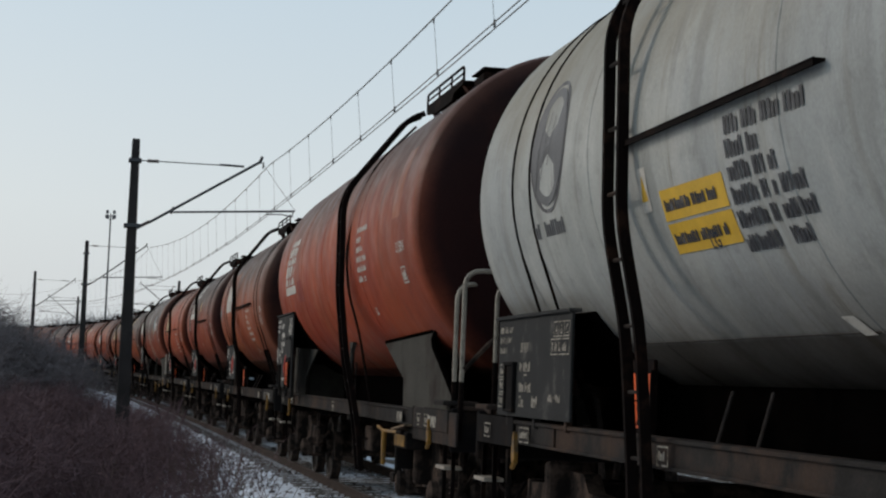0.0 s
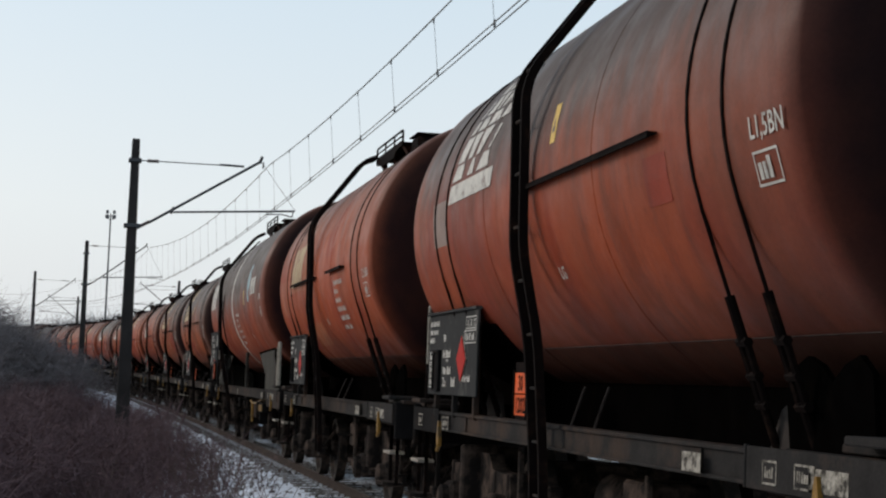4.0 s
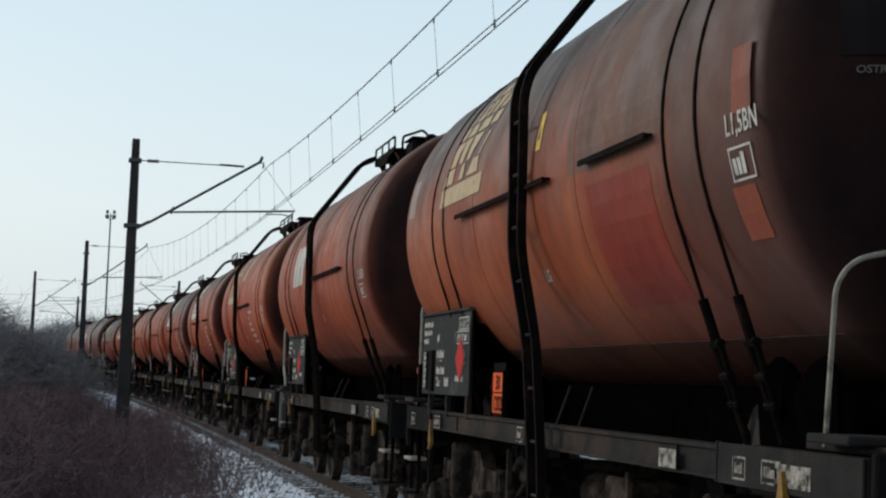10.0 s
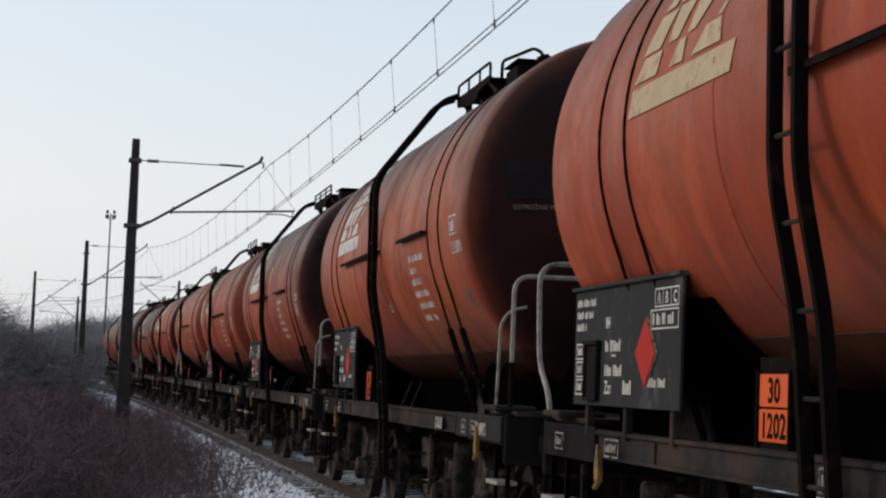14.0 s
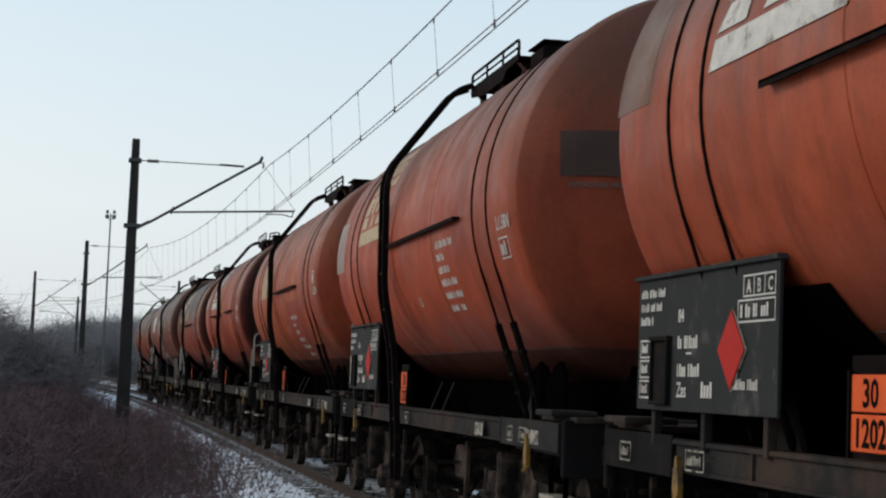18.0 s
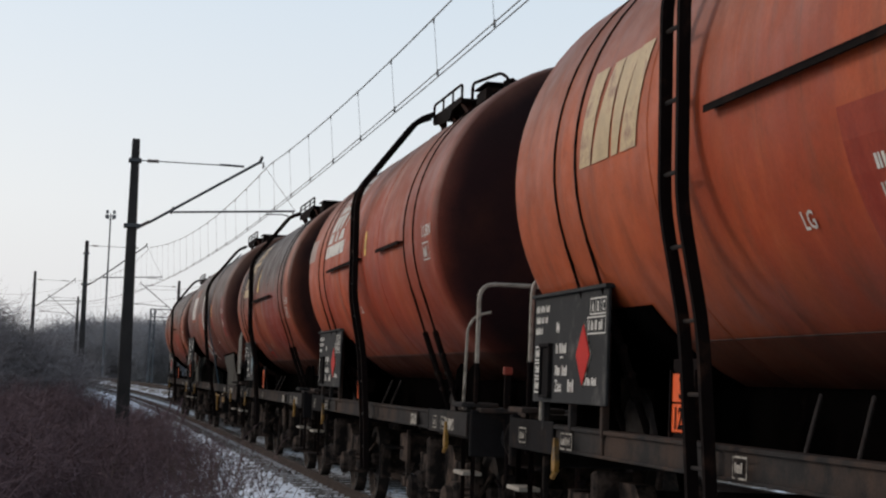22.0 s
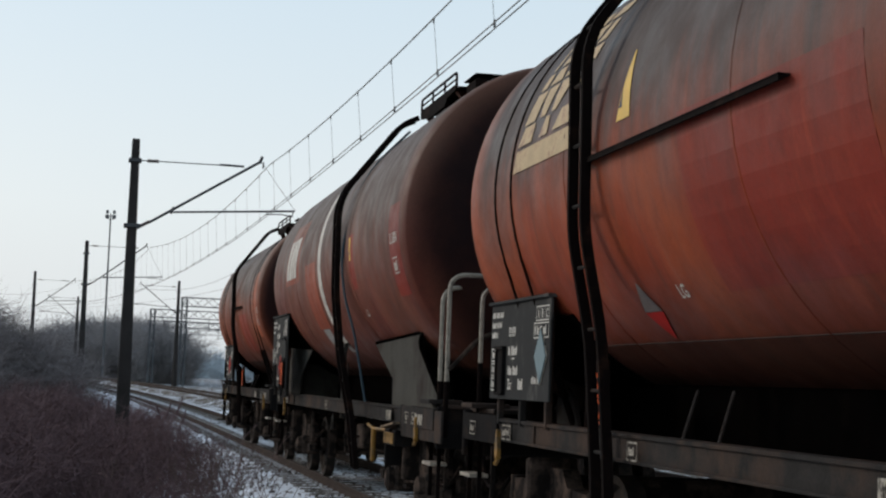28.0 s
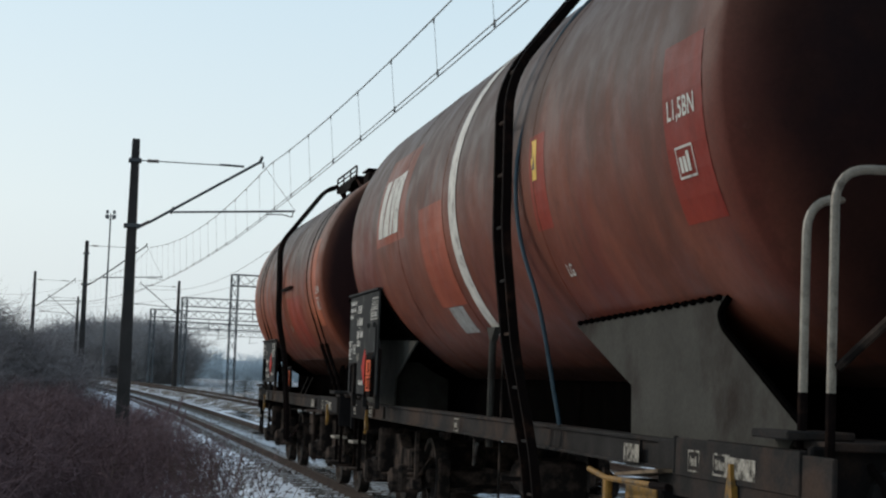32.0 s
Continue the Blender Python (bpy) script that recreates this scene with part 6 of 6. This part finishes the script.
    part("outlet_pipe", "outletB", lambda bm: (tube(bm, [(ox, 1.2, 1.86), (ox, 1.2, 1.0)], 0.03, 8), prism(bm, [(ox - 0.03, 1.84), (ox + 0.03, 1.84), (ox + 0.16, 1.95), (ox - 0.16, 1.95)], 1.17, 1.22), tube(bm, [(ox + 0.1, 1.3, 0.85), (ox - 0.3, 1.36, 1.03)], 0.014, 6), tube(bm, [(ox + 0.1, 1.3, 1.05), (ox - 0.2, 1.36, 0.86)], 0.010, 6)), M_SADDLE, ob, "grey outlet pipe with a forked head")
    part("drain_rod", "drainrodB", lambda bm: tube(bm, [(ox - 0.40, 1.2, 1.70), (ox - 0.40, 1.2, 0.55)], 0.011, 6), M_BOGIE, ob)
    bx = -9.35 - uc
    gear = part("brake_box", "bplatB", lambda bm: (box(bm, bx - 0.52, bx + 0.16, 1.12, 1.34, 0.84, 1.00, 0.01), box(bm, bx + 0.16, bx + 0.24, 1.14, 1.32, 0.62, 0.98, 0.012)), M_HEAD, ob, "black brake changeover box")
    part("cover", "bplatB_cover", lambda bm: box(bm, bx - 0.46, bx + 0.12, 1.342, 1.352, 0.86, 0.97, 0.003), M_YSTEEL, gear, "yellow cover plate")
    part("guard", "bplatB_guard", lambda bm: prism(bm, [(bx + 0.32, 1.004), (bx + 0.32, 1.02), (bx - 0.50, 1.085), (bx - 0.50, 1.065)], 1.16, 1.36), M_WOOD, gear, "worn tan guard plate")
    part("lever", "bplatB_lever", lambda bm: (tube(bm, [(bx + 0.50, 1.46, 1.03), (bx + 0.1, 1.47, 1.0), (bx - 0.72, 1.46, 1.01)], 0.016, 7), box(bm, bx + 0.06, bx + 0.14, 1.44, 1.48, 0.66, 1.0, 0.012)), M_YSTEEL, gear, "yellow brake changeover lever")
    part("grip", "bplatB_grip", lambda bm: tube(bm, [(bx - 0.72, 1.46, 1.01), (bx - 1.0, 1.46, 1.015)], 0.02, 7), M_BLACK, gear)
    if i == 5:
        part("hand_rail", "hrB_loop", lambda bm: tube(bm, bent([(-11.22 - uc, 1.24, 1.30), (-11.22 - uc, 1.24, 2.06), (-11.46 - uc, 1.24, 2.06), (-11.46 - uc, 1.24, 1.30)], 0.11, 5), 0.026, 8), M_PALE, ob, "narrow pale hand rail loop")
    for x in () if i == 5 else (-11.77 - uc,):
        part("rail_brace", f"hrB_brace_{x:.2f}", lambda bm: tube(bm, bent([(x - 0.02, 1.18, 1.62), (x - 0.25, 0.95, 1.92), (x - 0.45, 0.7, 2.0), (x - 0.5, 0.2, 2.0)], 0.12, 3), 0.022, 7), M_BOGIE, ob)
    for x, h in ((3.0 - uc, 2.4),) if i == 5 else ((-11.45 - uc, 2.38), (-11.77 - uc, 2.48), (3.0 - uc, 2.4)):
        part("hand_rail", f"hrB_{x:.2f}", lambda bm: tube(bm, bent([(x, 1.2, 1.50), (x, 1.2, h), (x, -1.2, h), (x, -1.2, 1.50)], 0.16, 6), 0.021, 10), M_PALE, ob, "worn pale hand rail")
        for y in (1.2, -1.2):
            part("rail_post", f"hrpB_{x:.2f}_{y}", lambda bm: tube(bm, [(x, y, 1.0), (x, y, 1.51)], 0.024, 8), M_BLACK, ob)
    data_board(ob, i, w)
    hazard_plate(ob, i, w)
    decorate(ob, tank, i, w, uc)
    return ob


RUSTY = (0.30, 0.085, 0.040)
SOOT = (0.062, 0.050, 0.044)
OST = "OSTROŻNIE PRZETACZAĆ"
LBL = "four-axle tank wagon in weathered red-brown paint with a dark board"
WAGONS = [
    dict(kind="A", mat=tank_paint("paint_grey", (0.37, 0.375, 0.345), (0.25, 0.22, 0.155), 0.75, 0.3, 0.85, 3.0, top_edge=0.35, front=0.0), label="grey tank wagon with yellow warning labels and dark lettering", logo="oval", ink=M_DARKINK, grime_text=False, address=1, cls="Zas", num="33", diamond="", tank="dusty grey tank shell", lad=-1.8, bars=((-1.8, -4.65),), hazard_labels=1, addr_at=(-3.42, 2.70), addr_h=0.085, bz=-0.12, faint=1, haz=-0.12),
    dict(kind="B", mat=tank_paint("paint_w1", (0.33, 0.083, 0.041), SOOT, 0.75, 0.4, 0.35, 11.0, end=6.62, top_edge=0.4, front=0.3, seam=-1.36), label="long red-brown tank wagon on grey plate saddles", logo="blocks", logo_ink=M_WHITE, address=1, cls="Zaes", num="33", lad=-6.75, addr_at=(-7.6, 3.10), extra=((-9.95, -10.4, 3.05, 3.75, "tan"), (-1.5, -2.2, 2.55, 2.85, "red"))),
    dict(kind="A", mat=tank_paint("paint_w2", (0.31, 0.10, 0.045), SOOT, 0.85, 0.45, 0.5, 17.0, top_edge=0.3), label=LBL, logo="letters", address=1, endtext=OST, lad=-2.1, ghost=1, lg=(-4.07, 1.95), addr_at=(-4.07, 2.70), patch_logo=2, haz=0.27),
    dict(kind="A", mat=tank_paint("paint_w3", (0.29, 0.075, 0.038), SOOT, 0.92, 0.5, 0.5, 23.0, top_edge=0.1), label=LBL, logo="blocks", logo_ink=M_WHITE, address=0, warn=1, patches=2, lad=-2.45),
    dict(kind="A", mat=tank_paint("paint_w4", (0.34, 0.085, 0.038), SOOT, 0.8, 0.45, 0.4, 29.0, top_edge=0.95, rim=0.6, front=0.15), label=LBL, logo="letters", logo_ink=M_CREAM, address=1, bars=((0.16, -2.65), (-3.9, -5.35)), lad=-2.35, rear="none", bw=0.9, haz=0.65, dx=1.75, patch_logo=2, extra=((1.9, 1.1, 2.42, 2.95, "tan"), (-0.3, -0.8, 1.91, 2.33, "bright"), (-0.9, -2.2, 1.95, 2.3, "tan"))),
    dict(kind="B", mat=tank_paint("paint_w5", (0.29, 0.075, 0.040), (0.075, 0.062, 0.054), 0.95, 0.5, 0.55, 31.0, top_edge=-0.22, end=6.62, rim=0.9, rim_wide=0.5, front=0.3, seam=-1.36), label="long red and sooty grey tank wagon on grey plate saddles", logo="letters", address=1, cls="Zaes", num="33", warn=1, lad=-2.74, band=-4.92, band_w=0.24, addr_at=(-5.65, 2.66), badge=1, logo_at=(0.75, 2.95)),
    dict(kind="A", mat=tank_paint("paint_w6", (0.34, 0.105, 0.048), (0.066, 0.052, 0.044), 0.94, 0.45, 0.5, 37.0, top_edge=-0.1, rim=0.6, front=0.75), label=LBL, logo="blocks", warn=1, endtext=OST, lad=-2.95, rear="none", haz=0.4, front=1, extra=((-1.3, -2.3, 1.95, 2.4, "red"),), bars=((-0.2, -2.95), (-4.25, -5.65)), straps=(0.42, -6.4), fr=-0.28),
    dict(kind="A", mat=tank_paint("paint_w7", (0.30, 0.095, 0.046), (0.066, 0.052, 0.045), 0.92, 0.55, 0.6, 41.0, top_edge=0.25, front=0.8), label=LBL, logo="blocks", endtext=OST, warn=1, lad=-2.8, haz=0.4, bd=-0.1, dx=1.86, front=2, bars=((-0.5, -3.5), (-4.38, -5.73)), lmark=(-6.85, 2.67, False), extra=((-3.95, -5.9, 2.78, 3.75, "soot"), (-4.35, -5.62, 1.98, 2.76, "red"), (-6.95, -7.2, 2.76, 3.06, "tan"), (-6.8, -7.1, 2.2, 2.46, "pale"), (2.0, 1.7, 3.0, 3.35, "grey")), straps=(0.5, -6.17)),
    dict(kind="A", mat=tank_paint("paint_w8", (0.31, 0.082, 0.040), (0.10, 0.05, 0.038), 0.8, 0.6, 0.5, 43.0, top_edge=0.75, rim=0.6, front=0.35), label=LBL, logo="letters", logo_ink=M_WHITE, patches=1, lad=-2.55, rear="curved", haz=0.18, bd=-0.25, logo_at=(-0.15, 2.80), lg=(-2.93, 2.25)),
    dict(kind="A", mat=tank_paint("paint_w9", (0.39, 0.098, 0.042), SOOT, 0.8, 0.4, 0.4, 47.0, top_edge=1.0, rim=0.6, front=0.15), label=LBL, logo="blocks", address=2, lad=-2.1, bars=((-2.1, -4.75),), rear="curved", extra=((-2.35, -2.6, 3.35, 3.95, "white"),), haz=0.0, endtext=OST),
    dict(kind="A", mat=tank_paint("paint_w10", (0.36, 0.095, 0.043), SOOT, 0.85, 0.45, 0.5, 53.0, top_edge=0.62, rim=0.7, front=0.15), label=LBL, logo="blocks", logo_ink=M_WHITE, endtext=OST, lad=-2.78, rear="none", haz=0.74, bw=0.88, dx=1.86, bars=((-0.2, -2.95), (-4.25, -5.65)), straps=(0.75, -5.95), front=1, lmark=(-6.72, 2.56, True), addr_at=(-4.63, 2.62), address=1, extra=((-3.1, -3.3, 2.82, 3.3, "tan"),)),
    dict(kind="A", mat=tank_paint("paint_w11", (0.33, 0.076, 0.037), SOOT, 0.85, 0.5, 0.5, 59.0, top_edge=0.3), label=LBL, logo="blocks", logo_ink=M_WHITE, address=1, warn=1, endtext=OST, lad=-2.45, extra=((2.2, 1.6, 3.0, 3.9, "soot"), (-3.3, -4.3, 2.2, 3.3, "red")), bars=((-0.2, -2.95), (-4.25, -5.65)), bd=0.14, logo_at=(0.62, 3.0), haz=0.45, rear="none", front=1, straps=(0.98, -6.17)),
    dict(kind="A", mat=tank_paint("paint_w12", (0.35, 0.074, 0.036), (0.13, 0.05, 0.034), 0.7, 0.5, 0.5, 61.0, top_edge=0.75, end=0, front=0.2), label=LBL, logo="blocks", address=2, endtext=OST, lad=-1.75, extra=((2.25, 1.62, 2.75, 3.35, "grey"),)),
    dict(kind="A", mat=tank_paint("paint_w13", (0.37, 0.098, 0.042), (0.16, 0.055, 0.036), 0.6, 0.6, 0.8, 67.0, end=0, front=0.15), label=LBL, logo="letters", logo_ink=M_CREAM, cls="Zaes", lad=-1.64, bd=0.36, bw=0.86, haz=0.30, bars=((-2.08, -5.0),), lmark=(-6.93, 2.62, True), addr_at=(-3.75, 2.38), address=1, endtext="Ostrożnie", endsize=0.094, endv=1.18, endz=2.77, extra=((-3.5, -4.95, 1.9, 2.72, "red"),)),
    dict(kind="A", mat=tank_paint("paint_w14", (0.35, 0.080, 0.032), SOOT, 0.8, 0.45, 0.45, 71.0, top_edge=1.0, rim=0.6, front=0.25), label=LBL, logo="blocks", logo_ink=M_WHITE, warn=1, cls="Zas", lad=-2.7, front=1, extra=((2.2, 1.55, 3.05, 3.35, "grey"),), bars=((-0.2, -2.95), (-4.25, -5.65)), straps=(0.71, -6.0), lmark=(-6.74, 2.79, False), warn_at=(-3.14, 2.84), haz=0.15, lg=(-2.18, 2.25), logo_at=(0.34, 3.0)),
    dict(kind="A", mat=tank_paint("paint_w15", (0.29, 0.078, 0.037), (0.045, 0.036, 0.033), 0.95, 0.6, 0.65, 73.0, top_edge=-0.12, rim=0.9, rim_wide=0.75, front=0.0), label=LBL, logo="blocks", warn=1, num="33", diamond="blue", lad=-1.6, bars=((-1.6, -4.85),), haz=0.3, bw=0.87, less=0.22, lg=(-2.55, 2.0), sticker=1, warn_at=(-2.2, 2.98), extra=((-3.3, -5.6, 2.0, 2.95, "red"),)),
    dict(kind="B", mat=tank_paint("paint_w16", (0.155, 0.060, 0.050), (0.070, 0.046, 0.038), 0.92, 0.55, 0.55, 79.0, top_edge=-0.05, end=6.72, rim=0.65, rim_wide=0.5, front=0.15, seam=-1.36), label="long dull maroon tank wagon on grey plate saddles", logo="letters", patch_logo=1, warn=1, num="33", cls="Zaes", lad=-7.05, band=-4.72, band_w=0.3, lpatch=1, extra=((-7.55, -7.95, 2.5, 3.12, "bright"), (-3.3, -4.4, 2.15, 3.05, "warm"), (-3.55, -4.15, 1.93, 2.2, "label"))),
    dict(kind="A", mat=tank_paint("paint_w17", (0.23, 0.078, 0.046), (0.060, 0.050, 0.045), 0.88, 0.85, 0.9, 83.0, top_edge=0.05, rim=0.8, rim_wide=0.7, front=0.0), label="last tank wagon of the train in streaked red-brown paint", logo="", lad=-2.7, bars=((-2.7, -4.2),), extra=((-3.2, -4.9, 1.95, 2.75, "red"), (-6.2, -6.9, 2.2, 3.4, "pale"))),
]
for w in WAGONS:
    w["paint"] = PAINTED[w["mat"].name]
OFFSET = [-178.56, -162.6, -150.53, -138.19, -125.87, -110.13, -97.92, -85.68, -73.44, -61.38, -48.96, -36.72, -24.51, -12.7, -0.03, 12.24, 28.32, 40.33]
TRAIN = []
for i, w in enumerate(WAGONS):
    n0 = len(WHEELSETS)
    ob = (wagon_a if w["kind"] == "A" else wagon_b)(i, w)
    TRAIN.append((ob, OFFSET[i] + KIND[w["kind"]]["uc"], WHEELSETS[n0:]))


def motions():
    """The train rolls in towards the camera and slows down."""
    times = [0.5 * q for q in range(65)]
    for ob, off, _ in TRAIN:
        walk(ob, [(t, track_pose(run(t) + off)) for t in times])
    # wheel rows: under 80 degrees of turn from one to the next
    turns, last = [0], run(0.0)
    for f in range(1, 961):
        d = run(f / 30) - last
        if f == 960 or abs(d + (run(min(32.0, (f + 1) / 30)) - run(f / 30))) / 0.46 > radians(80):
            turns.append(f)
            last = run(f / 30)
    rows = [(f / 30, math.degrees((run(f / 30) - run(0.0)) / 0.46)) for f in turns]
    for _, _, sets in TRAIN:
        for ws, c in sets:
            walk(ws, [(t, pose(c, 0, 0.46, 0, a, 0)) for t, a in rows])


motions()
